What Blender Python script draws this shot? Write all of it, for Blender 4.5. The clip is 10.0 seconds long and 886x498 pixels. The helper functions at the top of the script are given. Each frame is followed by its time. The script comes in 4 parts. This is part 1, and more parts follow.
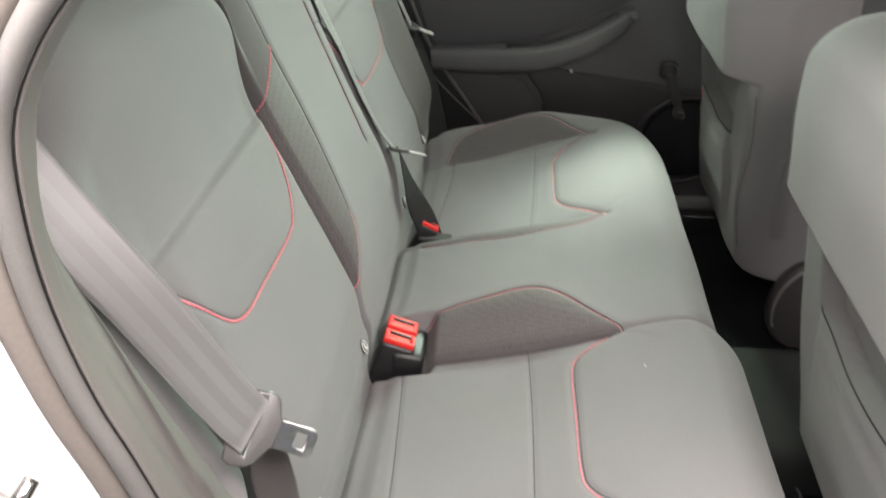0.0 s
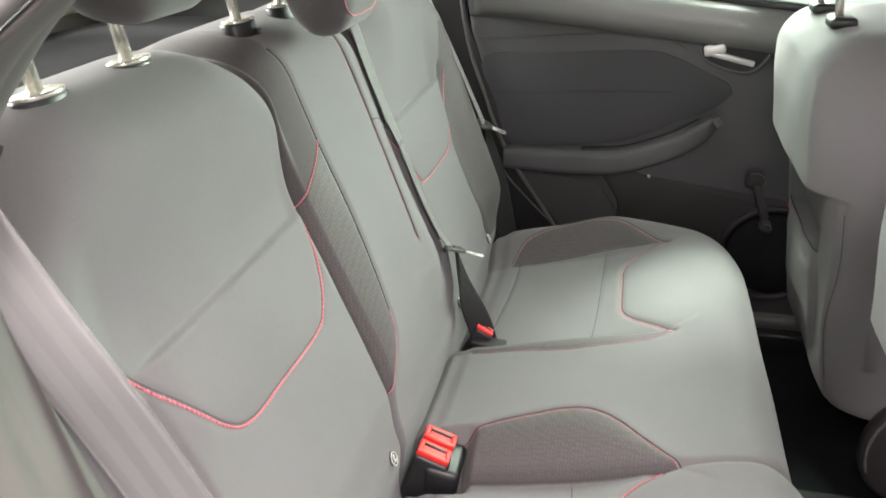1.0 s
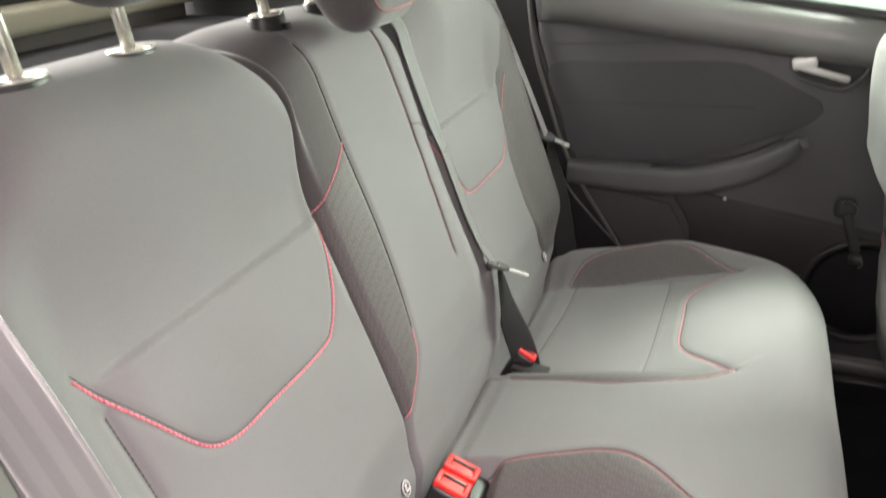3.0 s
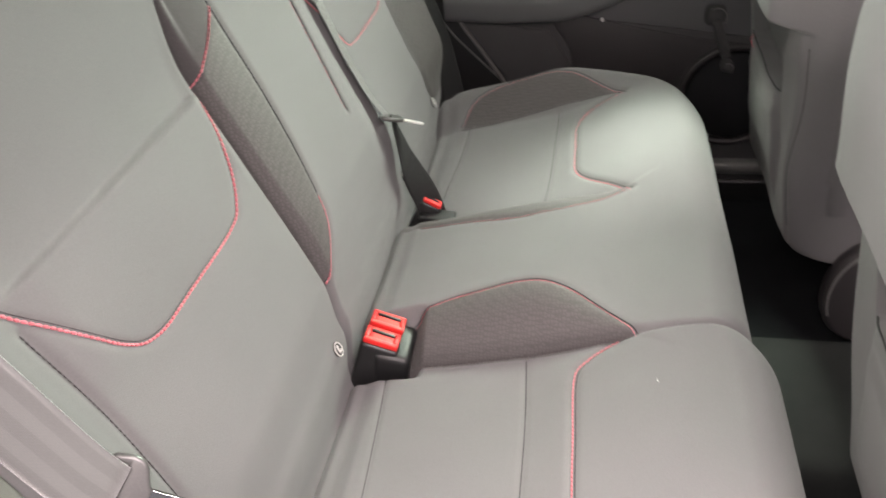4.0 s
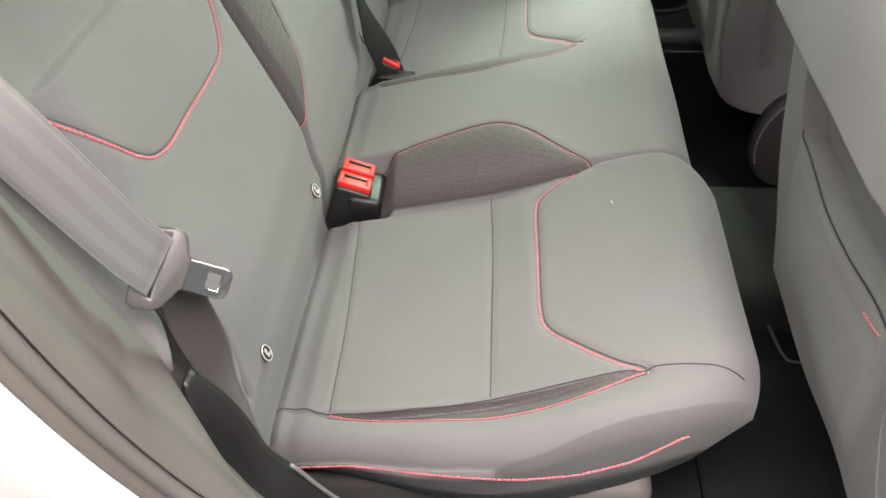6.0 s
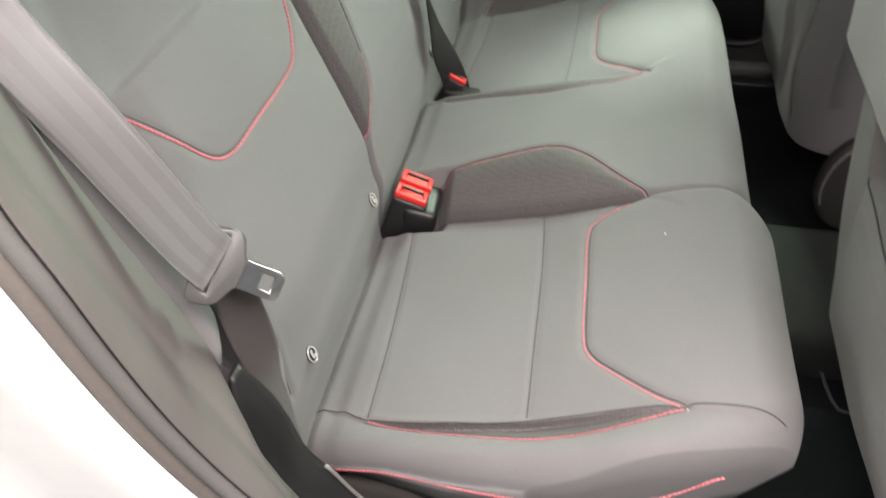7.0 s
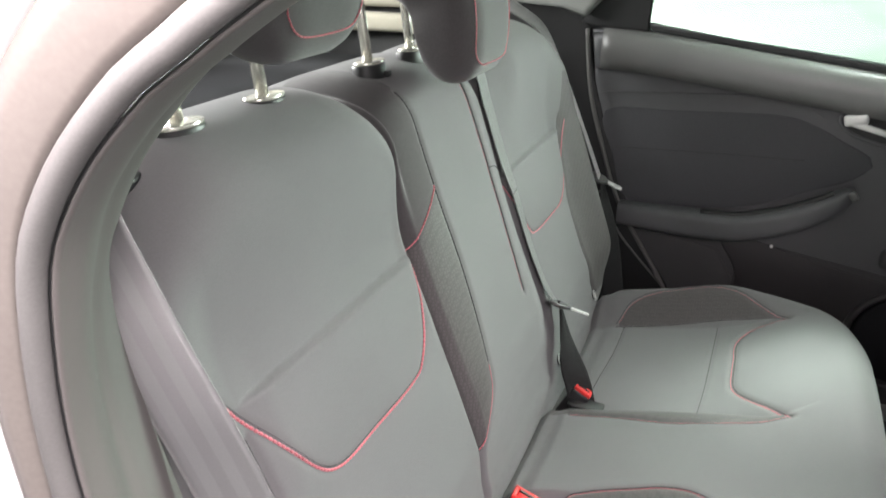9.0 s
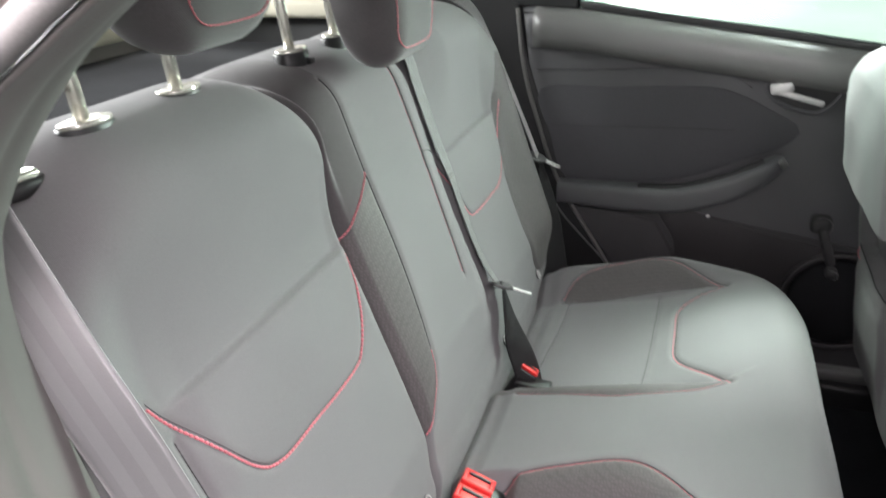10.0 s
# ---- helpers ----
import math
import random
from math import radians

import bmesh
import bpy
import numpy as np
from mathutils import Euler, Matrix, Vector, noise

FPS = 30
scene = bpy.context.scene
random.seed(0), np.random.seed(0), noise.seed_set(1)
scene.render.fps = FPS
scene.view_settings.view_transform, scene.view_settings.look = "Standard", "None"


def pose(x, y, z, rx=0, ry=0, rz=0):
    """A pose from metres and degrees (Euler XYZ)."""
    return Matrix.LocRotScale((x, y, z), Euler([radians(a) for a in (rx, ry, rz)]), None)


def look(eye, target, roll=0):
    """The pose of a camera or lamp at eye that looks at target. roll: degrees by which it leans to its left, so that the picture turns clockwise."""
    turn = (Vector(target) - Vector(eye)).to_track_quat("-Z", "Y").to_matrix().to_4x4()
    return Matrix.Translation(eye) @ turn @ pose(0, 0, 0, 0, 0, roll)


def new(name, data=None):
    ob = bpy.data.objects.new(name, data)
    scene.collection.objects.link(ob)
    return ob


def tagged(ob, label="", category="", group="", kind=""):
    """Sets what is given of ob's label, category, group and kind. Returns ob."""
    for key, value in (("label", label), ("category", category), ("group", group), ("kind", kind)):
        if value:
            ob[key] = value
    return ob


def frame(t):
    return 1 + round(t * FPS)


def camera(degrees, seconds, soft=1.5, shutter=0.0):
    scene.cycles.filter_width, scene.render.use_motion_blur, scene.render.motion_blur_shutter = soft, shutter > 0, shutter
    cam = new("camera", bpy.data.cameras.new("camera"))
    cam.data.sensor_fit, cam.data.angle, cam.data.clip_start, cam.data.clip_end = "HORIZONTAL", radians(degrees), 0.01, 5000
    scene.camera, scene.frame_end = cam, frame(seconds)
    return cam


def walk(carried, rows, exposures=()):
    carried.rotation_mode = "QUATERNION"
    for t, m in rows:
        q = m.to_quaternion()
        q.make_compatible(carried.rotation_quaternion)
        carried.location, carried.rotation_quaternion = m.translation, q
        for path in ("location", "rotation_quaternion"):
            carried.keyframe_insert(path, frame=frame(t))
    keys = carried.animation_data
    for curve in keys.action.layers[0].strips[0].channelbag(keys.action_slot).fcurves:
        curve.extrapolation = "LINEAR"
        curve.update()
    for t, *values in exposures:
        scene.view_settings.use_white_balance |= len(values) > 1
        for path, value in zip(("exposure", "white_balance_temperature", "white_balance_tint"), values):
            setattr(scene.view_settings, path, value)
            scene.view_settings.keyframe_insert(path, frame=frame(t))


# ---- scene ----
cam = camera(61.5, 10.0, 1.6, 0.5)
PATH = [
    (0, (0.159, -0.989, 1.296), (-0.04, 0.662, 0.185), -1.9),
    (0.5, (0.184, -0.961, 1.291), (-0.173, 0.748, 0.316), -2.0),
    (1, (0.214, -0.918, 1.283), (-0.242, 0.811, 0.388), -2.1),
    (1.5, (0.243, -0.873, 1.269), (-0.294, 0.882, 0.475), -2.1),
    (2, (0.271, -0.846, 1.26), (-0.388, 0.901, 0.544), -0.8),
    (2.2, (0.275, -0.84, 1.263), (-0.433, 0.9, 0.576), -0.6),
    (3.3, (0.263, -0.828, 1.25), (-0.396, 0.778, 0.259), -3.7),
    (3.5, (0.261, -0.827, 1.25), (-0.322, 0.746, 0.161), -4.2),
    (4, (0.242, -0.828, 1.249), (-0.122, 0.723, 0.039), -5.9),
    (4.5, (0.218, -0.85, 1.249), (0.015, 0.67, -0.035), -5.3),
    (5, (0.2, -0.884, 1.247), (0.064, 0.599, -0.088), -4.4),
    (5.5, (0.211, -0.924, 1.235), (0.065, 0.514, -0.147), -3.8),
    (5.7, (0.204, -0.937, 1.229), (0.048, 0.482, -0.171), -3.6),
    (6.8, (0.211, -0.951, 1.237), (-0.062, 0.448, -0.166), -2.9),
    (7, (0.212, -0.95, 1.242), (-0.11, 0.466, -0.134), -2.7),
    (7.5, (0.208, -0.942, 1.253), (-0.252, 0.515, -0.038), -2.4),
    (8, (0.194, -0.922, 1.272), (-0.384, 0.602, 0.112), -1.4),
    (8.5, (0.189, -0.912, 1.286), (-0.479, 0.716, 0.335), -0.5),
    (9, (0.193, -0.9, 1.289), (-0.522, 0.79, 0.494), 0.0),
    (9.5, (0.211, -0.889, 1.285), (-0.485, 0.837, 0.552), -0.5),
    (10, (0.213, -0.885, 1.285), (-0.383, 0.834, 0.454), -1.6),
]
EXPOSURES = [(0, 2.32, 6750, 14), (0.5, 2.36, 6750, 16), (1, 2.46, 6700, 18), (2, 2.54, 6750, 22), (3.5, 2.48, 6900, 22), (4.5, 2.42, 6900, 20), (5.5, 2.34, 6850, 15), (7, 2.22, 6780, 14), (8, 2.25, 6680, 15), (9, 2.2, 6450, 18), (9.5, 2.27, 6400, 19), (10, 2.31, 6350, 19)]
walk(cam, [(t, look(eye, target, roll)) for t, eye, target, roll in PATH], EXPOSURES)

# ---- light ----
world = bpy.data.worlds.new("overcast_sky")
scene.world = world
world.use_nodes = True
wn = world.node_tree
sky = wn.nodes.new("ShaderNodeTexSky")
sky.sky_type, sky.sun_disc = "NISHITA", False
sky.sun_elevation, sky.sun_rotation = radians(59), radians(-18)
sky.air_density, sky.dust_density, sky.ozone_density = 1.0, 4.0, 1.0
cloud = wn.nodes.new("ShaderNodeHueSaturation")
cloud.inputs["Saturation"].default_value = 0.3
wn.links.new(sky.outputs[0], cloud.inputs["Color"])
wn.links.new(cloud.outputs[0], wn.nodes["Background"].inputs[0])
wn.nodes["Background"].inputs[1].default_value = 0.032
sun = new("sun", bpy.data.lights.new("sun", "SUN"))
sun.data.energy, sun.data.angle, sun.data.color = 4.4, radians(20), (0.92, 1.0, 0.90)
sun.matrix_world = look((-0.7, 2.2, 4.4), (0, 0, 0.6))


def sky_panel(name, eye, target, wide, high, power, colour, spread=180):
    """Daylight that enters by an opening."""
    lamp = new(name, bpy.data.lights.new(name, "AREA"))
    lamp.data.shape, lamp.data.size, lamp.data.size_y = "RECTANGLE", wide, high
    lamp.data.energy, lamp.data.color, lamp.data.spread = power, colour, radians(spread)
    lamp.matrix_world = look(eye, target)
    return lamp


sky_panel("far_window_daylight", (0.27, 0.765, 1.235), (-0.06, 0.25, 1.02), 0.62, 0.24, 4.7, (0.83, 1.0, 0.865), 122)
sky_panel("open_door_daylight", (0.31, -0.85, 1.47), (0.33, -0.26, 0.78), 1.05, 0.28, 6.0, (1.0, 0.925, 0.91), 145)
sky_panel("windscreen_daylight", (1.75, 0.0, 1.55), (0.3, 0.0, 0.9), 1.1, 0.6, 1.5, (0.98, 1.0, 0.94))
sky_panel("rear_screen_daylight", (-1.15, 0.0, 1.45), (-0.3, 0.0, 1.0), 1.0, 0.4, 14.0, (0.94, 1.0, 0.93))

# ---- materials ----
def shader(name):
    m = bpy.data.materials.new(name)
    m.use_nodes = True
    return m, m.node_tree.nodes, m.node_tree.links, m.node_tree.nodes["Principled BSDF"]


def noisy(name, dark, light, rough=0.8, grain=900.0, stain=9.0, bump=0.15, metal=0.0, depth=0.0006, sheen=0.0, spec=0.5):
    """A surface with fine grain in colour and relief, and broad slow variation over it."""
    m, n, l, b = shader(name)
    co = n.new("ShaderNodeTexCoord")
    fine, broad = n.new("ShaderNodeTexNoise"), n.new("ShaderNodeTexNoise")
    fine.inputs["Scale"].default_value, fine.inputs["Detail"].default_value = grain, 3
    broad.inputs["Scale"].default_value, broad.inputs["Detail"].default_value = stain, 5
    l.new(co.outputs["Object"], fine.inputs["Vector"]), l.new(co.outputs["Object"], broad.inputs["Vector"])
    add = n.new("ShaderNodeMath")
    add.operation = "MULTIPLY_ADD"
    add.inputs[1].default_value = 0.55
    half = n.new("ShaderNodeMath")
    half.operation = "MULTIPLY"
    half.inputs[1].default_value = 0.45
    l.new(fine.outputs["Fac"], add.inputs[0]), l.new(broad.outputs["Fac"], half.inputs[0]), l.new(half.outputs[0], add.inputs[2])
    ramp = n.new("ShaderNodeValToRGB")
    ramp.color_ramp.elements[0].position, ramp.color_ramp.elements[1].position = 0.3, 0.7
    ramp.color_ramp.elements[0].color, ramp.color_ramp.elements[1].color = (*dark, 1), (*light, 1)
    l.new(add.outputs[0], ramp.inputs[0]), l.new(ramp.outputs[0], b.inputs["Base Color"])
    bp = n.new("ShaderNodeBump")
    bp.inputs["Strength"].default_value, bp.inputs["Distance"].default_value = bump, depth
    l.new(fine.outputs["Fac"], bp.inputs["Height"]), l.new(bp.outputs[0], b.inputs["Normal"])
    b.inputs["Roughness"].default_value, b.inputs["Metallic"].default_value = rough, metal
    b.inputs["Sheen Weight"].default_value, b.inputs["Specular IOR Level"].default_value = sheen, spec
    return m


def woven(name, dark, light, scale=1100.0, rough=0.92, bump=0.22, depth=0.0003, stain=7.0, sheen=0.2):
    """Cloth: a fine cross weave, with slow wear over it."""
    m = noisy(name, dark, light, rough, scale * 0.6, stain, 0.2, 0.0, depth, sheen, 0.3)
    n, l = m.node_tree.nodes, m.node_tree.links
    co = n.new("ShaderNodeTexCoord")
    first, second = n.new("ShaderNodeTexWave"), n.new("ShaderNodeTexWave")
    first.bands_direction, second.bands_direction = "Y", "DIAGONAL"
    both = n.new("ShaderNodeMath")
    both.operation = "ADD"
    for k, w in enumerate((first, second)):
        w.inputs["Scale"].default_value, w.inputs["Distortion"].default_value = scale * 0.35, 0.6
        l.new(co.outputs["Object"], w.inputs["Vector"]), l.new(w.outputs["Fac"], both.inputs[k])
    bp = n.new("ShaderNodeBump")
    bp.inputs["Strength"].default_value, bp.inputs["Distance"].default_value = bump, depth
    l.new(both.outputs[0], bp.inputs["Height"])
    old = [x for x in n if x.type == "BUMP" and x != bp][0]
    l.new(bp.outputs[0], old.inputs["Normal"])
    return m


def honeycomb(name, dark, light):
    """Dark cloth embossed with small rounded cells."""
    m, n, l, b = shader(name)
    co = n.new("ShaderNodeTexCoord")
    vor = n.new("ShaderNodeTexVoronoi")
    vor.feature = "DISTANCE_TO_EDGE"
    vor.inputs["Scale"].default_value, vor.inputs["Randomness"].default_value = 210.0, 0.45
    l.new(co.outputs["Object"], vor.inputs["Vector"])
    ramp = n.new("ShaderNodeValToRGB")
    ramp.color_ramp.elements[0].position, ramp.color_ramp.elements[1].position = 0.04, 0.2
    ramp.color_ramp.elements[0].color, ramp.color_ramp.elements[1].color = (*dark, 1), (*light, 1)
    l.new(vor.outputs["Distance"], ramp.inputs[0]), l.new(ramp.outputs[0], b.inputs["Base Color"])
    bp = n.new("ShaderNodeBump")
    bp.inputs["Strength"].default_value, bp.inputs["Distance"].default_value = 0.35, 0.0009
    l.new(vor.outputs["Distance"], bp.inputs["Height"]), l.new(bp.outputs[0], b.inputs["Normal"])
    b.inputs["Roughness"].default_value = 0.7
    b.inputs["Sheen Weight"].default_value = 0.06
    return m


CLOTH = woven("charcoal_cloth", (0.122, 0.12, 0.121), (0.144, 0.142, 0.143), sheen=0.1)
CELLS = honeycomb("embossed_dark_cloth", (0.053, 0.0485, 0.048), (0.073, 0.067, 0.066))
SMOOTH = woven("dark_side_cloth", (0.05, 0.046, 0.047), (0.068, 0.063, 0.064), 700)
RED = noisy("red_thread", (0.42, 0.085, 0.105), (0.6, 0.155, 0.185), 0.85, 1500, 20, 0.3, sheen=0.2)
# Black for thread and for the painted shade in folds and creases.
THREADSHADE = noisy("black_thread_and_crease_shade", (0.015, 0.015, 0.016), (0.03, 0.03, 0.03), 0.8)
REDPLASTIC = noisy("red_plastic", (0.52, 0.012, 0.011), (0.62, 0.022, 0.018), 0.5, 500, 20, 0.03)
BLACK = noisy("black_plastic", (0.006, 0.006, 0.0065), (0.011, 0.011, 0.0115), 0.45, 900, 12, 0.1)
TRIM = noisy("dark_grey_door_plastic", (0.067, 0.067, 0.0705), (0.087, 0.087, 0.0915), 0.55, 1400, 10, 0.35)
TRIMCLOTH = woven("dark_door_cloth", (0.063, 0.063, 0.0675), (0.078, 0.078, 0.0835), 600, 0.9, 0.3, 0.0003, 7.0, 0.02)
WINDER = noisy("matt_dark_plastic", (0.03, 0.029, 0.03), (0.042, 0.041, 0.042), 0.7, 1400, 10, 0.3)
COVER = noisy("dark_hinge_plastic", (0.02, 0.018, 0.019), (0.03, 0.027, 0.028), 0.5, 1400, 10, 0.3)
GREYTRIM = noisy("mid_grey_moulded_plastic", (0.08, 0.0735, 0.0695), (0.105, 0.097, 0.092), 0.6, 1300, 8, 0.3)
LIGHTTRIM = noisy("pale_grey_headlining", (0.42, 0.42, 0.4), (0.5, 0.5, 0.48), 0.95, 800, 6, 0.3)
PILLAR = noisy("grey_pillar_plastic", (0.17, 0.175, 0.165), (0.22, 0.226, 0.214), 0.7, 900, 6, 0.2)
RUBBER = noisy("dark_rubber", (0.085, 0.082, 0.079), (0.11, 0.107, 0.103), 0.6, 700, 12, 0.2)
# Carpet of the tunnel, a little paler than the floor's.
TUNNEL = noisy("paler_black_carpet", (0.02, 0.0225, 0.0215), (0.034, 0.037, 0.035), 1.0, 900, 14, 0.6, depth=0.0015, spec=0.1)
CARPET = noisy("black_carpet", (0.008, 0.009, 0.010), (0.017, 0.0185, 0.02), 1.0, 900, 14, 0.6, depth=0.0015, spec=0.1)
PAINT = noisy("white_car_paint", (0.69, 0.695, 0.69), (0.75, 0.75, 0.745), 0.25, 60, 3, 0.01)
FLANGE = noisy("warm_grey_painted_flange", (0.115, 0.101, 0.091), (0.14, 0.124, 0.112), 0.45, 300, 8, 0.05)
CHROME = noisy("polished_steel", (0.3, 0.295, 0.28), (0.4, 0.39, 0.37), 0.17, 400, 20, 0.02, metal=1.0)
BLADE = noisy("dull_steel", (0.24, 0.238, 0.232), (0.32, 0.317, 0.308), 0.2, 900, 30, 0.06, metal=1.0)
STEEL = noisy("brushed_steel", (0.32, 0.32, 0.32), (0.42, 0.42, 0.41), 0.32, 900, 20, 0.1, metal=1.0)
POST = noisy("pale_plated_steel", (0.6, 0.585, 0.52), (0.7, 0.69, 0.62), 0.24, 400, 20, 0.02, metal=0.75)
SATIN = noisy("satin_silver_plastic", (0.55, 0.54, 0.53), (0.65, 0.64, 0.63), 0.35, 900, 15, 0.05, metal=0.4)
GREYCAST = noisy("grey_tongue_plastic", (0.045, 0.045, 0.045), (0.065, 0.064, 0.062), 0.35, 700, 14, 0.1)
WEB = woven("grey_webbing", (0.054, 0.055, 0.053), (0.072, 0.074, 0.072), 1700, 0.3, 0.25, 0.0004, 7.0, 0.7)
# Darker webbing for lap runs: one strap's shaded part put into its colour.
SHADEDWEB = woven("shaded_black_webbing", (0.009, 0.009, 0.0095), (0.017, 0.0165, 0.017), 1800, 0.8, 0.5, 0.0003, 7.0, 0.0)
# Paler, glossier door plastic; the window's sheen is put into the colour.
LEDGE = noisy("sheen_pale_plastic", (0.1, 0.1, 0.097), (0.135, 0.134, 0.13), 0.32, 1200, 9, 0.12)
BAND = woven("pale_webbing_band", (0.07, 0.072, 0.07), (0.088, 0.091, 0.088), 1700, 0.3, 0.25, 0.0004, 7.0, 0.7)
for web in (WEB, BAND):
    [x for x in web.node_tree.nodes if x.type == "BSDF_PRINCIPLED"][0].inputs["Specular IOR Level"].default_value = 1.0
# The near strap's shaded lap run, as a darker and browner copy.
SHADEDBROWNWEB = woven("shaded_brown_webbing", (0.03, 0.026, 0.025), (0.045, 0.039, 0.038), 1800, 0.7, 0.5, 0.0003, 7.0, 0.1)
GREYWEB = woven("dull_grey_webbing", (0.09, 0.093, 0.09), (0.112, 0.115, 0.112), 1500, 0.6, 0.3, 0.0004, 7.0, 0.2)
SHELF = noisy("pale_parcel_shelf_felt", (0.3, 0.28, 0.225), (0.38, 0.355, 0.29), 0.95, 500, 7, 0.4)
FELT = noisy("dark_felt", (0.012, 0.012, 0.013), (0.022, 0.022, 0.024), 1.0, 500, 8, 0.6, spec=0.05)
TARMAC = noisy("grey_tarmac", (0.12, 0.12, 0.118), (0.19, 0.188, 0.184), 0.9, 40, 0.6, 0.4, depth=0.004)


def tinted_glass():
    m, n, l, b = shader("green_tinted_glass")
    n.remove(b)
    clear, shine, mix = n.new("ShaderNodeBsdfTransparent"), n.new("ShaderNodeBsdfGlossy"), n.new("ShaderNodeMixShader")
    fres = n.new("ShaderNodeFresnel")
    fres.inputs[0].default_value = 1.3
    clear.inputs[0].default_value = (0.8, 0.92, 0.85, 1)
    shine.inputs["Roughness"].default_value = 0.02
    l.new(fres.outputs[0], mix.inputs[0]), l.new(clear.outputs[0], mix.inputs[1]), l.new(shine.outputs[0], mix.inputs[2])
    l.new(mix.outputs[0], n["Material Output"].inputs[0])
    return m


GLASS = tinted_glass()

# ---- mesh helpers ----
def mesh_object(name, verts, faces, mats, parent=None, label="", smooth=True, index=None):
    me = bpy.data.meshes.new(name)
    me.from_pydata([tuple(float(c) for c in v) for v in verts], [], [tuple(int(k) for k in q) for q in faces])
    for m in mats if isinstance(mats, (list, tuple)) else [mats]:
        me.materials.append(m)
    me.polygons.foreach_set("use_smooth", [smooth] * len(me.polygons))
    if index is not None:
        me.polygons.foreach_set("material_index", [int(k) for k in index])
    me.update()
    ob = new(name, me)
    if parent is not None:
        ob.parent = parent
    if label:
        ob["label"] = label
    return ob


def part(name, bm, material, parent=None, label="", smooth=True):
    me = bpy.data.meshes.new(name)
    bmesh.ops.recalc_face_normals(bm, faces=bm.faces)
    bm.to_mesh(me)
    bm.free()
    me.materials.append(material)
    me.polygons.foreach_set("use_smooth", [smooth] * len(me.polygons))
    ob = new(name, me)
    if parent is not None:
        ob.parent = parent
    if label:
        ob["label"] = label
    return ob


def thing(name, label, category, group="", kind=""):
    return tagged(new(name), label, category, group, kind)


def rounded_box(size, centre=(0, 0, 0), r=0.004, turn=None, segments=3, bm=None):
    bm = bm or bmesh.new()
    made = bmesh.ops.create_cube(bm, size=1.0)
    vs = made["verts"]
    bmesh.ops.scale(bm, vec=size, verts=vs)
    es = list({e for v in vs for e in v.link_edges})
    if r > 0:
        out = bmesh.ops.bevel(bm, geom=es, offset=min(r, min(size) * 0.49), segments=segments, affect="EDGES", profile=0.5)
        vs = list({v for f in out["faces"] for v in f.verts} | {v for v in vs if v.is_valid})
    m = Matrix.Translation(centre) @ (turn.to_4x4() if turn is not None else Matrix.Identity(4))
    bmesh.ops.transform(bm, matrix=m, verts=vs)
    return bm


def frame_of(ax, ay):
    """A rotation whose x and y axes point along the two ways given."""
    x = Vector(ax).normalized()
    z = x.cross(Vector(ay)).normalized()
    return Matrix((x, z.cross(x), z)).transposed()


def curve_points(ctrl, n=60, closed=False):
    """Points at even steps along a smooth line through the control points."""
    p = np.array(ctrl, float)
    q = np.vstack([p[-1:], p, p[:2]]) if closed else np.vstack([2 * p[:1] - p[1:2], p, 2 * p[-1:] - p[-2:-1]])
    out = []
    for k in range(len(q) - 3):
        t = np.linspace(0, 1, 24, endpoint=False)[:, None]
        a, b, c, d = q[k], q[k + 1], q[k + 2], q[k + 3]
        out.append(0.5 * (2 * b + (c - a) * t + (2 * a - 5 * b + 4 * c - d) * t ** 2 + (3 * b - a - 3 * c + d) * t ** 3))
    out = np.vstack(out + [p[:1] if closed else p[-1:]])
    run = np.concatenate([[0], np.cumsum(np.linalg.norm(np.diff(out, axis=0), axis=1))])
    at = np.linspace(0, run[-1], n)
    return np.stack([np.interp(at, run, out[:, k]) for k in range(p.shape[1])], 1)


def tube_data(pts, r, n=8, verts=None, faces=None, cap=True):
    """Adds a round tube along the points; r may be one radius or one for each point."""
    verts, faces = verts if verts is not None else [], faces if faces is not None else []
    pts = np.array(pts, float)
    rad = np.full(len(pts), r) if np.isscalar(r) else np.array(r)
    tan = np.gradient(pts, axis=0)
    tan /= np.linalg.norm(tan, axis=1)[:, None] + 1e-12
    side = np.cross(tan[0], (0.13, 0.31, 0.94))
    base = len(verts)
    for k in range(len(pts)):
        side = side - tan[k] * (side @ tan[k])
        side /= np.linalg.norm(side) + 1e-12
        up = np.cross(tan[k], side)
        for q in range(n):
            a = 2 * math.pi * q / n
            verts.append(pts[k] + rad[k] * (math.cos(a) * side + math.sin(a) * up))
    for k in range(len(pts) - 1):
        for q in range(n):
            a, b = base + k * n + q, base + k * n + (q + 1) % n
            faces.append((a, b, b + n, a + n))
    if cap:
        faces.append(tuple(base + q for q in range(n))[::-1])
        faces.append(tuple(base + (len(pts) - 1) * n + q for q in range(n)))
    return verts, faces


def tube(name, pts, r, material, parent=None, label="", n=8):
    v, f = tube_data(pts, r, n)
    return mesh_object(name, v, f, material, parent, label)


def stitches(name, pts, parent, material=None, length=0.005, gap=0.0005, r=0.0011, label=""):
    """A row of short thread stitches along a line that lies on a surface."""
    run = np.concatenate([[0], np.cumsum(np.linalg.norm(np.diff(pts, axis=0), axis=1))])
    v, f = [], []
    at = 0.0
    while at + length < run[-1]:
        s = np.linspace(at, at + length, 4)
        seg = np.stack([np.interp(s, run, pts[:, k]) for k in range(3)], 1)
        tube_data(seg, [r * 0.55, r, r, r * 0.55], 5, v, f)
        at += length + gap
    return mesh_object(name, v, f, material or RED, parent, label)


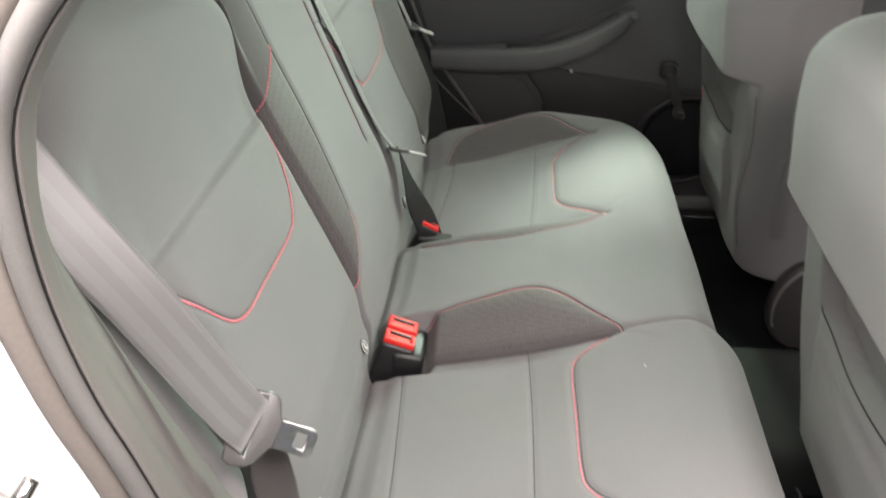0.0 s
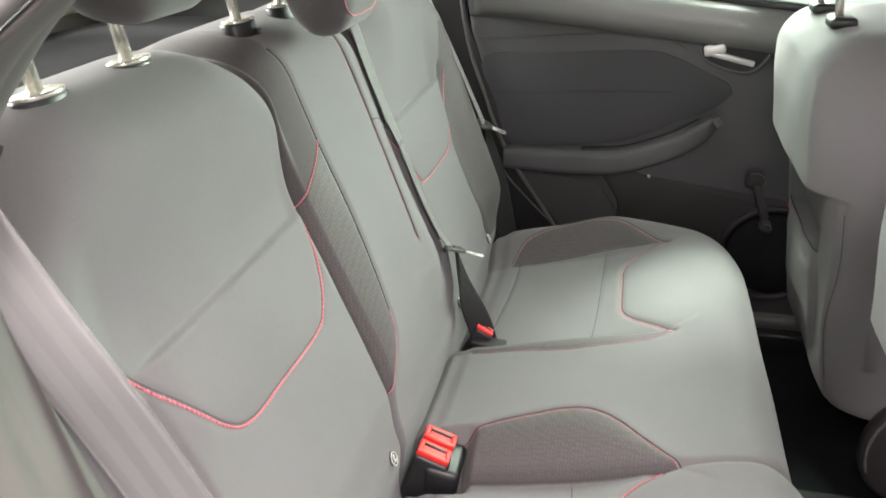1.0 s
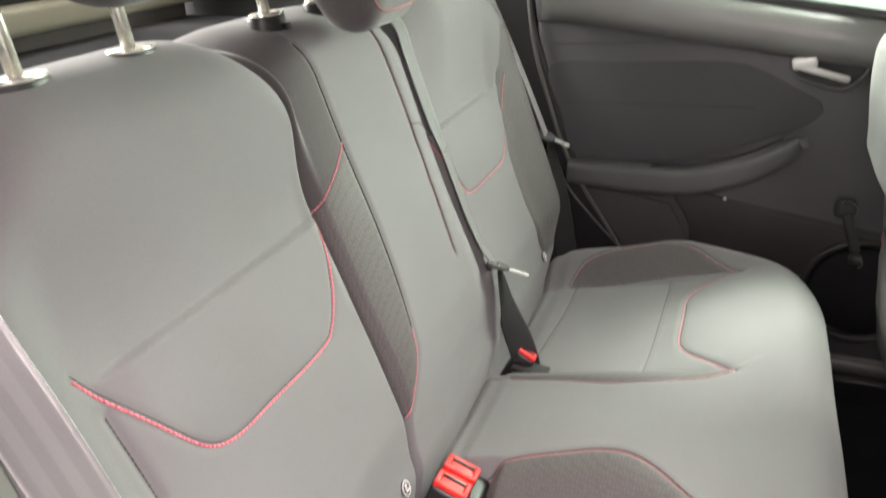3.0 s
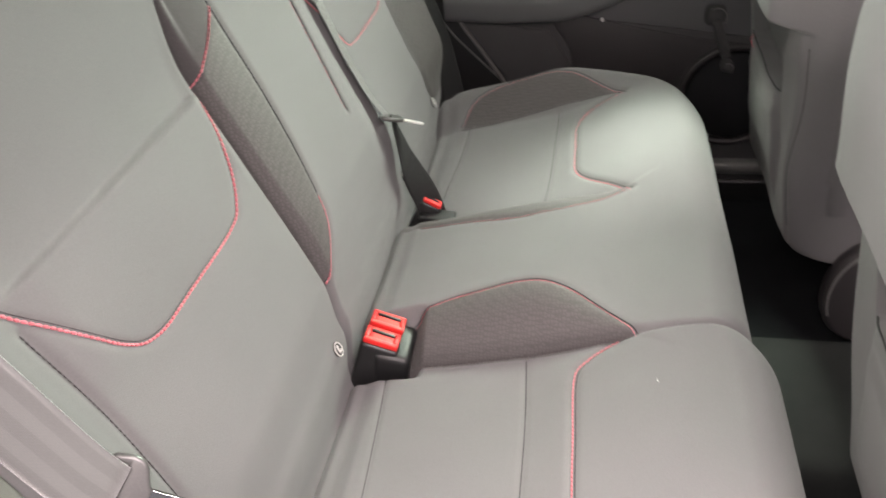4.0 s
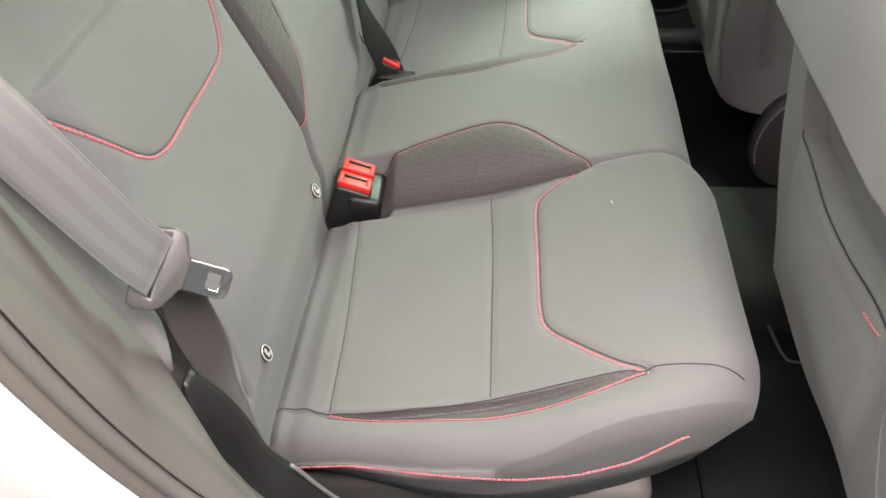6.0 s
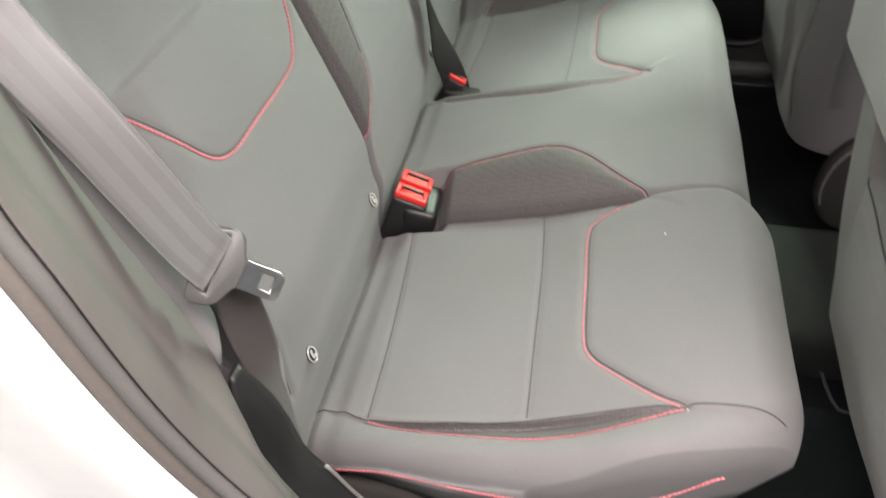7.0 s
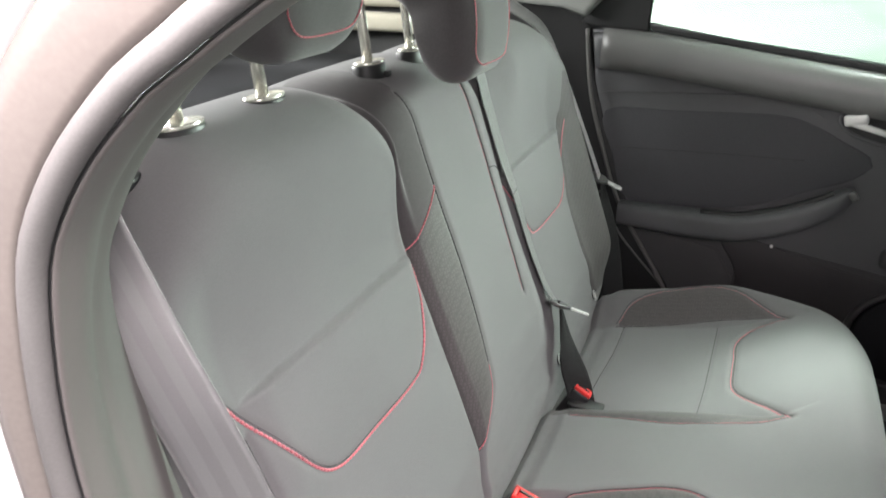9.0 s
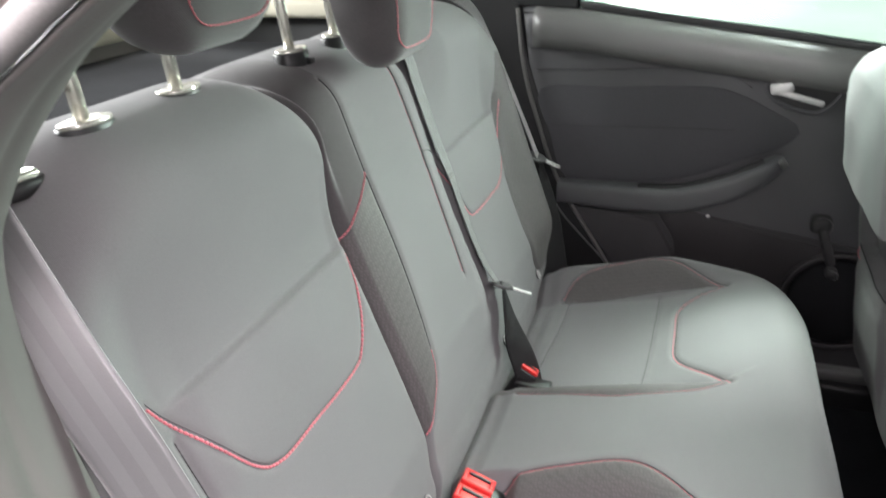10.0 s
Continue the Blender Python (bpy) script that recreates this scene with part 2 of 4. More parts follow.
def loft(name, rows, material, parent=None, label="", thick=0.0, flip=False, closed=False):
    """A skin over rows of points that all have the same count; thick gives it a second side."""
    rows = [np.array(r, float) for r in rows]
    n = len(rows[0])
    v = np.vstack(rows)
    f = []
    for k in range(len(rows) - 1):
        for q in range(n if closed else n - 1):
            a, b = k * n + q, k * n + (q + 1) % n
            f.append((a, b, b + n, a + n) if not flip else (a, a + n, b + n, b))
    ob = mesh_object(name, v, f, material, parent, label)
    if thick:
        mod = ob.modifiers.new("thickness", "SOLIDIFY")
        mod.thickness, mod.offset = thick, -1
    return ob


def blended(xs, ys, soft=0.012):
    """A smooth function through a few heights."""
    grid = np.arange(xs[0] - 0.1, xs[-1] + 0.1, 0.001)
    val = np.interp(grid, xs, ys)
    lo = np.interp(grid, [xs[0], xs[1]], [ys[0], ys[1]])
    val = np.where(grid < xs[0], ys[0] + (grid - xs[0]) * (ys[1] - ys[0]) / (xs[1] - xs[0]), val)
    val = np.where(grid > xs[-1], ys[-1] + (grid - xs[-1]) * (ys[-1] - ys[-2]) / (xs[-1] - xs[-2]), val)
    k = np.exp(-0.5 * (np.arange(-60, 61) * 0.001 / soft) ** 2)
    pad = np.pad(val, 60, mode="edge")
    val = np.convolve(pad, k / k.sum(), "valid")
    return lambda x: np.interp(x, grid, val)


def step(x, lo, hi):
    t = np.clip((np.asarray(x, float) - lo) / (hi - lo), 0, 1)
    return t * t * (3 - 2 * t)


def near_line(a, b, pts, sigma):
    """How close (1 on it, 0 away) places (a, b) lie to a line of points."""
    pts = np.asarray(pts)
    best = np.full(np.shape(a), 9.0)
    for p, q in zip(pts[:-1], pts[1:]):
        d = q - p
        t = np.clip(((a - p[0]) * d[0] + (b - p[1]) * d[1]) / (d @ d + 1e-12), 0, 1)
        best = np.minimum(best, np.hypot(a - p[0] - t * d[0], b - p[1] - t * d[1]))
    return np.exp(-0.5 * (best / sigma) ** 2)


def rolled(d, r, depth=None):
    """How far a surface has dropped at the distance d from its rim, where it rolls over."""
    d = np.clip(d, 0, r)
    return (r - np.sqrt(np.maximum(r * r - (r - d) ** 2, 0))) * ((depth or r) / r)


def spaced(n, edge=0.65):
    t = np.linspace(0, 1, n)
    return (1 - edge) * t + edge * (1 - np.cos(math.pi * t)) / 2


def padded(name, na, nb, a0, a1, b0, b1, height, place, base, mats, parent, label="", pick=None, tuck=0.0):
    """A padded body: a height over a footprint whose rims are functions, with a skirt down to base that may tuck in."""
    u, v = np.meshgrid(spaced(na), spaced(nb), indexing="ij")
    aa = a0 + u * (np.max(a1(np.linspace(min(b0, b1(0.2)), max(b0, b1(0.2)), 50))) - a0)
    b = b0 + v * (b1(aa) - b0)
    a = a0 + u * (a1(b) - a0)
    h = height(a, b)
    top = place(a, b, h).reshape(-1, 3)
    idx = np.arange(na * nb).reshape(na, nb)
    quads = np.stack([idx[:-1, :-1], idx[1:, :-1], idx[1:, 1:], idx[:-1, 1:]], -1).reshape(-1, 4)
    rim = np.concatenate([idx[0, :-1], idx[:-1, -1], idx[-1, :0:-1], idx[:0:-1, 0]])
    ar, br = a.reshape(-1)[rim], b.reshape(-1)[rim]
    hr = h.reshape(-1)[rim]
    rings, faces = [top], [tuple(q) for q in quads]
    last = rim
    count = len(top)
    for k in (0.35, 0.7, 1.0):
        ring = place(ar + (np.mean(a) - ar) * tuck * k, br + (np.mean(b) - br) * tuck * k, hr + (base - hr) * k)
        rings.append(ring)
        now = np.arange(count, count + len(rim))
        faces += [(last[q], now[q], now[(q + 1) % len(rim)], last[(q + 1) % len(rim)]) for q in range(len(rim))]
        last, count = now, count + len(rim)
    faces.append(tuple(last))
    index = None
    if pick is not None:
        am = 0.25 * (a[:-1, :-1] + a[1:, :-1] + a[1:, 1:] + a[:-1, 1:])
        bm_ = 0.25 * (b[:-1, :-1] + b[1:, :-1] + b[1:, 1:] + b[:-1, 1:])
        index = np.concatenate([pick(am, bm_).reshape(-1), np.zeros(len(faces) - len(quads))])
    ob = mesh_object(name, np.vstack(rings), faces, mats, parent, label, index=index)
    bm = bmesh.new()
    bm.from_mesh(ob.data)
    bmesh.ops.recalc_face_normals(bm, faces=bm.faces)
    bm.to_mesh(ob.data)
    bm.free()
    return ob


def mirrored(pts):
    return [(a, -b) for a, b in pts]


# ---- the rear bench: cushions ----
SPLIT = -0.160
C_LINE = blended([-0.06, 0.0, 0.12, 0.19, 0.24, 0.31, 0.36, 0.41, 0.46], [0.512, 0.524, 0.549, 0.566, 0.582, 0.612, 0.628, 0.633, 0.628])
END = blended([-0.06, 0.024, 0.13, 0.22, 0.29, 0.343, 0.39, 0.43, 0.46], [0.538, 0.553, 0.570, 0.577, 0.574, 0.562, 0.545, 0.525, 0.505])
END_FAR = blended([-0.06, 0.024, 0.13, 0.22, 0.29, 0.343, 0.39, 0.43, 0.46], [0.565, 0.578, 0.590, 0.590, 0.580, 0.562, 0.538, 0.51, 0.48])
HUMP_W = blended([-0.06, -0.01, 0.073, 0.15, 0.19, 0.233, 0.275, 0.31, 0.36], [0.12, 0.108, 0.088, 0.077, 0.077, 0.095, 0.125, 0.155, 0.19], 0.008)
HUMP_H = blended([-0.06, 0.0, 0.07, 0.19, 0.235, 0.27, 0.31, 0.36], [0.03, 0.04, 0.052, 0.057, 0.043, 0.022, 0.003, 0.0], 0.012)

# seams of an outer seat place, given for the far one
S_FRONT = [(0.316, 0.156), (0.286, 0.166), (0.254, 0.188), (0.240, 0.213), (0.241, 0.30), (0.243, 0.384), (0.251, 0.416), (0.280, 0.447), (0.316, 0.480), (0.343, 0.496)]
S_FRONT_FAR = [(0.314, 0.156), (0.281, 0.194), (0.245, 0.232), (0.231, 0.254), (0.226, 0.282), (0.226, 0.36), (0.227, 0.424), (0.249, 0.466), (0.290, 0.488), (0.314, 0.494)]
S_END = [(0.343, 0.496), (0.286, 0.516), (0.215, 0.527), (0.145, 0.522), (0.048, 0.508), (0.010, 0.501)]
S_END_FAR = [(0.314, 0.494), (0.268, 0.525), (0.216, 0.547), (0.15, 0.556), (0.08, 0.550), (0.02, 0.530), (-0.004, 0.500)]
S_CREASE = [(-0.057, 0.484), (-0.018, 0.491), (0.012, 0.500), (0.112, 0.505), (0.23, 0.497), (0.343, 0.495), (0.388, 0.495), (0.438, 0.498)]
S_CREASE_FAR = [(-0.005, 0.494), (0.082, 0.498), (0.194, 0.506), (0.26, 0.502), (0.314, 0.494)]
S_LINE1 = [(-0.005, 0.172), (0.002, 0.27), (0.010, 0.383), (0.012, 0.497)]
S_LINE2 = [(0.180, 0.170), (0.186, 0.268), (0.189, 0.402), (0.191, 0.494)]


def hump_seam(side):
    xs = np.array([0.312, 0.292, 0.265, 0.233, 0.2, 0.16, 0.12, 0.073, 0.03, -0.01])
    return [(x, side * float(HUMP_W(x))) for x in xs]


def cushion_height(x, y, fine=True):
    ay = np.abs(y)
    z = C_LINE(x)
    w = HUMP_W(x)
    z = z + np.maximum(HUMP_H(x), 0) * (1 - np.clip((ay - w) / np.maximum(0.168 - w, 0.012), 0.0, 1.0) ** 2) - 0.004 * np.exp(-0.5 * ((ay - 0.163) / 0.012) ** 2) * step(x, 0.34, 0.28)
    rise = np.where(y < 0, 0.45 + 0.55 * step(x, -0.04, 0.05), 1.0) * np.where(y < 0, step(x, 0.42, 0.28), step(x, 0.40, 0.16))
    z = z + np.where(y < 0, 0.032, 0.066) * rise * step(ay, 0.490, 0.560)
    z = z - 0.006 * np.exp(-0.5 * ((ay - 0.335) / 0.11) ** 2) * step(x, -0.02, 0.06) * step(x, 0.24, 0.18)
    z = z - 0.006 * step(x, -0.012, -0.034) - 0.016 * step(x, -0.044, -0.066) + 0.006 * step(x, 0.28, 0.40) * (y < SPLIT)
    z = z + 0.002 * np.sin(31 * x + 3 * y) * np.sin(23 * y + 1.0)
    crease = np.where(y < 0, np.interp(x, [q[0] for q in S_CREASE], [q[1] for q in S_CREASE]), np.interp(x, [q[0] for q in S_CREASE_FAR], [q[1] for q in S_CREASE_FAR]))
    past = ay - crease
    fall = np.where(y < 0, 0.012 * step(x, 0.0, 0.09) * step(x, 0.33, 0.24) + 0.004 * step(x, 0.45, 0.40) * step(x, -0.06, 0.0), 0.007 * step(x, -0.02, 0.06) * step(x, 0.33, 0.29))
    z = z - fall * step(past, -0.0005, 0.005) * np.exp(-np.maximum(past, 0) / 0.03)
    z = z - np.where(y < 0, rolled(END(x) - ay, 0.05, 0.042), rolled(END_FAR(x) - ay, 0.045, 0.052))
    z = z - 0.032 * step(x, 0.044, 0.022) * step(np.abs(y + 0.136), 0.050, 0.034)
    if fine:
        for line, dep, sg in ((S_LINE1, 0.0016, 0.0026), (S_LINE2, 0.002, 0.0028)):
            z = z - dep * near_line(x, ay, curve_points(line, 40), sg)
        for line, dep, sg in ((mirrored(S_FRONT), 0.0045, 0.0035), (mirrored(S_END), 0.003, 0.0035), (S_FRONT_FAR, 0.0045, 0.0035), (S_END_FAR, 0.003, 0.0035)):
            z = z - dep * near_line(x, y, curve_points(line, 40), sg)
        z = z - 0.003 * near_line(x, ay, curve_points(hump_seam(1), 40), 0.003)
    return z


def front_rim(y, lo, hi, rlo, rhi, pull_lo, pull_hi, reach):
    y = np.asarray(y, float)
    a = np.clip(1 - (y - lo) / rlo, 0, 1)
    b = np.clip(1 - (hi - y) / rhi, 0, 1)
    return reach - pull_lo * a ** 2.4 - pull_hi * b ** 2.2


def near_front(y):
    return front_rim(y, -0.575, SPLIT - 0.002, 0.12, 0.06, 0.075, 0.026, 0.469)


def far_front(y):
    return front_rim(y, SPLIT + 0.002, 0.575, 0.03, 0.20, 0.018, 0.085, 0.452)


def near_height(x, y):
    return cushion_height(x, y) - rolled(near_front(y) - x, 0.06, 0.06) - rolled(SPLIT - 0.002 - y, 0.010, 0.012) + 0.004 * np.exp(-0.5 * ((y - SPLIT) / 0.03) ** 2)


def far_height(x, y):
    return cushion_height(x, y) - rolled(far_front(y) - x, 0.06, 0.06) - rolled(y - SPLIT - 0.002, 0.012, 0.02)


def flat_place(a, b, h):
    return np.stack([a, b, h], -1)


def is_cells(x, y):
    ay = np.abs(y)
    inner = (ay > HUMP_W(x)) & (ay < 0.166) & (x < 0.308)
    return inner.astype(int)


def on_surface(ctrl, height, n, lift=0.0006):
    p = curve_points(ctrl, n)
    return np.stack([p[:, 0], p[:, 1], height(p[:, 0], p[:, 1]) + lift], 1)


def beside(ctrl, gap, n):
    """A smooth line that runs beside another at a small gap."""
    p = curve_points(ctrl, n)
    t = np.gradient(p, axis=0)
    t /= np.linalg.norm(t, axis=1)[:, None]
    return p + gap * np.stack([t[:, 1], -t[:, 0]], 1)


def crease_shade(name, pts, surface, parent, r=0.0007, material=None):
    """A thin dark tube along a seam, for the shade in the cloth's fold."""
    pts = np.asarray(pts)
    tube(name, surface(pts), r, material or THREADSHADE, parent, "", 5)


def on_pad(height):
    return lambda p: np.stack([p[:, 0], p[:, 1], height(p[:, 0], p[:, 1]) + 0.0001], 1)


near_cushion = thing("rear_seat", "charcoal cloth single rear seat with red stitched seams", "car seat", "rear seats")
padded("cushion_pad", 210, 230, -0.075, near_front, SPLIT - 0.002, lambda x: -END(x), near_height, flat_place, 0.43, [CLOTH, CELLS], near_cushion, "", is_cells, 0.14)
for nm, line, n in (("front_seam", mirrored(S_FRONT), 160), ("end_seam", mirrored(S_END), 160)):
    stitches(nm, on_surface(line, near_height, n), near_cushion, label="red stitched seam")
far_cushion = thing("rear_seat", "charcoal cloth double rear seat with dark embossed panels and red stitching", "car seat", "rear seats")
padded("cushion_pad", 210, 330, -0.075, far_front, SPLIT + 0.002, lambda x: END_FAR(x), far_height, flat_place, 0.43, [CLOTH, CELLS], far_cushion, "", is_cells, 0.10)
for nm, line, n in (("front_seam", S_FRONT_FAR, 160), ("end_seam", S_END_FAR, 160), ("middle_seam", hump_seam(-1), 160), ("middle_seam", hump_seam(1), 160)):
    stitches(nm, on_surface(line, far_height, n), far_cushion, r={"front_seam": 0.0009, "end_seam": 0.00045}.get(nm, 0.00048), label="red stitched seam")
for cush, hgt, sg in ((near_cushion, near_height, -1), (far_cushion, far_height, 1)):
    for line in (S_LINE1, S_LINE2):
        crease_shade("sewn_line", curve_points([(a, sg * b) for a, b in line], 80), on_pad(hgt), cush, 0.0007)
    # Dark tubes draw the shade along the crease and beside the seams.
    crease_shade("crease_shade_line", [(a, sg * b) for a, b in curve_points(S_CREASE if sg < 0 else S_CREASE_FAR, 120)], on_pad(hgt), cush, 0.0008)
    crease_shade("front_fold_shade", beside([(a, sg * b) for a, b in (S_FRONT if sg < 0 else S_FRONT_FAR)], 0.0032 * sg, 120), on_pad(hgt), cush)
    crease_shade("end_fold_shade", beside([(a, sg * b) for a, b in (S_END if sg < 0 else S_END_FAR)], 0.003 * sg, 120), on_pad(hgt), cush)
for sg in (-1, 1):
    crease_shade("middle_fold_shade", beside(hump_seam(sg), -0.0022 * sg, 120), on_pad(far_height), far_cushion, 0.0011)
# embossed panels at the outer ends
for cush, hgt, sg, rise, crease in ((near_cushion, near_height, -1, S_END, S_CREASE), (far_cushion, far_height, 1, S_END_FAR, S_CREASE_FAR)):
    xs = np.linspace(rise[-1][0] + 0.004, rise[0][0] - 0.004, 110)
    end = curve_points(rise, 80)
    end = end[np.argsort(end[:, 0])]
    top_line = np.interp(xs, end[:, 0], end[:, 1])
    low_line = np.interp(xs, [q[0] for q in crease], [q[1] for q in crease]) + 0.001
    rows = []
    for k in np.linspace(0, 1, 22):
        ys = sg * (low_line + (np.maximum(top_line, low_line + 0.0005) - low_line) * k)
        rows.append(np.stack([xs, ys, hgt(xs, ys) + 0.0007], 1))
    loft("end_panel", rows, CELLS, cush, "dark embossed cloth panel", 0.0, sg > 0)
# piping at the foot of the outer ends
for side, cush in ((-1, near_cushion), (1, far_cushion)):
    xs = np.linspace(-0.06, 0.385 if side < 0 else 0.425, 90)
    ends = END(xs) if side < 0 else END_FAR(xs)
    zs = cushion_height(xs, side * ends, False) - rolled((near_front(side * ends) if side < 0 else far_front(side * ends)) - xs, 0.06, 0.06) - 0.0015
    low = np.interp(xs, [0.02, 0.107, 0.2, 0.28, 0.332, 0.36, 0.385], [0.52, 0.531, 0.537, 0.544, 0.558, 0.580, 0.602]) if side < 0 else zs
    sunk = np.maximum(zs - low, 0)
    stitches("piping", np.stack([xs, side * (ends + 0.003 - 0.18 * sunk), zs - sunk], 1), cush, gap=0.0, r=0.0012, label="red piping")
seat_base = thing("seat_base", "dark grey carpeted base under the rear bench", "seat base", kind="structure")
part("base_panel", rounded_box((0.42, 1.06, 0.16), (0.17, 0, 0.35), 0.02), GREYTRIM, seat_base)

# ---- the rear bench: backrests ----
LEAN_X, LEAN_Z = -0.347, 0.938


def back_place(s, y, h):
    z0 = 0.5 + LEAN_Z * s
    x0 = -0.04 - 0.37 * (z0 - 0.6)
    return np.stack([x0 + 0.938 * h, y + 0 * s, z0 + 0.347 * h], -1)


def up(z):
    return (z - 0.5) / LEAN_Z


SIDE = blended([0.0, up(0.6), up(0.77), up(0.95), up(1.05), up(1.12), 0.71], [0.548, 0.560, 0.582, 0.582, 0.567, 0.55, 0.53])
B_PANEL = [(up(0.927), 0.160), (up(0.875), 0.185), (up(0.825), 0.218), (up(0.812), 0.25), (up(0.811), 0.34), (up(0.813), 0.405), (up(0.835), 0.443), (up(0.897), 0.487), (up(0.94), 0.515)]
B_MID = [(up(1.10), 0.078), (up(0.98), 0.080), (up(0.883), 0.080), (up(0.808), 0.085), (up(0.749), 0.096), (up(0.708), 0.112), (up(0.662), 0.152)]
B_DIAG = [(up(0.984), 0.083), (up(0.961), 0.114), (up(0.938), 0.148), (up(0.926), 0.158)]
B_OUT = [(up(0.90), 0.501), (up(0.80), 0.497), (up(0.69), 0.507), (up(0.60), 0.528)]
B_OUT_FAR = [(up(0.95), 0.502), (up(0.87), 0.468), (up(0.80), 0.455), (up(0.716), 0.452), (up(0.65), 0.466), (up(0.60), 0.488)]
MID_FAR = [(up(1.10), 0.088), (up(0.999), 0.096), (up(0.93), 0.096), (up(0.871), 0.092), (up(0.82), 0.087), (up(0.775), 0.081)]
MID_W = blended([up(0.6), up(0.662), up(0.69), up(0.708), up(0.749), up(0.808), up(0.883), up(1.15)], [0.157, 0.152, 0.127, 0.112, 0.096, 0.085, 0.080, 0.079], 0.008)


def back_height(s, y, fine=True):
    ay = np.abs(y)
    w = np.where(y > 0, 0.100, MID_W(s))
    h = 0.018 * (1 - np.clip((ay - w) / np.maximum(0.163 - w, 0.006), 0, 1) ** 2) * step(s, up(0.645), up(0.74)) * step(s, 0.74, 0.62)
    h = h + 0.030 * np.where(y > 0, step(ay, 0.465, 0.55), step(ay, 0.495, 0.565)) * step(s, up(0.56), up(0.7)) * step(s, up(1.1), up(0.95))
    h = h + 0.038 * step(s, up(0.94), up(1.09)) * (0.1 + 0.9 * np.where(y > 0, step(ay, 0.17, 0.30), step(ay, 0.138, 0.158)))
    inside = step(ay, 0.160, 0.185) * step(ay, 0.505, 0.46)
    h = h + 0.007 * step(s, up(0.929), up(0.925)) * step(s, up(0.80), up(0.86)) * inside
    h = h - 0.005 * np.exp(-np.maximum(s - up(0.928), 0) / 0.05) * step(s, up(0.923), up(0.929)) * inside
    h = h - 0.016 * step(s, up(0.68), up(0.60)) - 0.036 * step(s, up(0.605), up(0.515))
    h = h + 0.0015 * np.sin(19 * s + 4 * y) * np.sin(17 * y + 2.0)
    h = h - rolled(SIDE(s) - ay, 0.022, 0.035)
    if fine:
        h = h - 0.002 * near_line(s, ay, curve_points(B_PANEL, 40), 0.003)
        h = h - 0.004 * near_line(s, y, curve_points(mirrored(B_OUT), 40), 0.004) - 0.004 * near_line(s, y, curve_points(B_OUT_FAR, 40), 0.004)
        h = h - 0.003 * near_line(s, y, curve_points([(a, -b) for a, b in B_MID], 40), 0.003) - 0.003 * near_line(s, y, curve_points(MID_FAR, 40), 0.003)
    return h


def top_rim(y, lo, hi, rlo, rhi, plo, phi):
    y = np.asarray(y, float)
    a = np.clip(1 - (y - lo) / rlo, 0, 1)
    b = np.clip(1 - (hi - y) / rhi, 0, 1)
    return up(1.154) - plo * a ** 2.3 - phi * b ** 2.3


def near_top(y):
    return top_rim(y, -0.565, SPLIT + 0.001, 0.17, 0.09, 0.10, 0.055)


def far_top(y):
    dip = 0.018 * np.exp(-0.5 * ((np.asarray(y, float) - 0.16) / 0.03) ** 2)
    return top_rim(y, SPLIT + 0.005, 0.565, 0.08, 0.10, 0.03, 0.07) - dip


def near_back_height(s, y):
    return back_height(s, y) - rolled(near_top(y) - s, 0.10, 0.13) - rolled(SPLIT + 0.001 - y, 0.012, 0.014)


def far_back_height(s, y):
    return back_height(s, y) - rolled(far_top(y) - s, 0.10, 0.13) - rolled(y - SPLIT - 0.005, 0.012, 0.02)


def back_cells(s, y):
    ay = np.abs(y)
    diag = np.interp(ay, [0.06, 0.16], [up(0.99), up(0.925)])
    inner = (y < 0) & (ay > MID_W(s)) & (ay < 0.164) & (s < diag) & (s > up(0.66))
    side = (y < 0) & (ay > MID_W(s)) & (ay < 0.164) & (s >= diag)
    out = np.interp(s, [q[0] for q in B_OUT_FAR[::-1]] + [up(1.02)], [q[1] for q in B_OUT_FAR[::-1]] + [0.53])
    outer = (y > out) & (s < up(1.02)) & (s > up(0.6))
    return np.where(side, 2, (inner | outer).astype(int))


def on_back(ctrl, height, n, lift=0.0006):
    p = curve_points(ctrl, n)
    return back_place(p[:, 0], p[:, 1], height(p[:, 0], p[:, 1]) + lift)


near_back = near_cushion
padded("back_pad", 460, 200, 0.0, near_top, SPLIT + 0.001, lambda s: -SIDE(s), near_back_height, back_place, -0.16, [CLOTH, CELLS, SMOOTH], near_back, "", back_cells)
stitches("panel_seam", on_back(mirrored(B_PANEL), near_back_height, 200, 0.0008), near_back, r=0.0015, label="red stitched seam")
stitches("bolster_seam", on_back(mirrored(B_OUT), near_back_height, 200), near_back, THREADSHADE, r=0.0006)
far_back = far_cushion
padded("back_pad", 400, 300, 0.0, far_top, SPLIT + 0.005, lambda s: SIDE(s), far_back_height, back_place, -0.16, [CLOTH, CELLS, SMOOTH], far_back, "", back_cells)
stitches("panel_seam", on_back(B_PANEL, far_back_height, 200), far_back, label="red stitched seam")
stitches("bolster_seam", on_back(B_OUT_FAR, far_back_height, 200), far_back, THREADSHADE, r=0.0006)
for sg in (-1, 1):
    top = [(a, -b) for a, b in B_MID] if sg < 0 else MID_FAR
    stitches("middle_seam_upper", on_back(top[:5] if sg < 0 else top, far_back_height, 160), far_back, THREADSHADE, r=0.0013 if sg < 0 else 0.0008)
    if sg < 0:
        stitches("middle_seam_lower", on_back(top[4:], far_back_height, 80), far_back, label="red stitched seam")
    else:
        stitches("middle_seam_beside", on_back([(a, b - 0.003) for a, b in top], far_back_height, 160), far_back, r=0.00022, label="fine red stitched seam")
    if sg < 0:
        stitches("diagonal_seam", on_back([(a, -b) for a, b in B_DIAG], far_back_height, 60), far_back, label="red stitched seam")

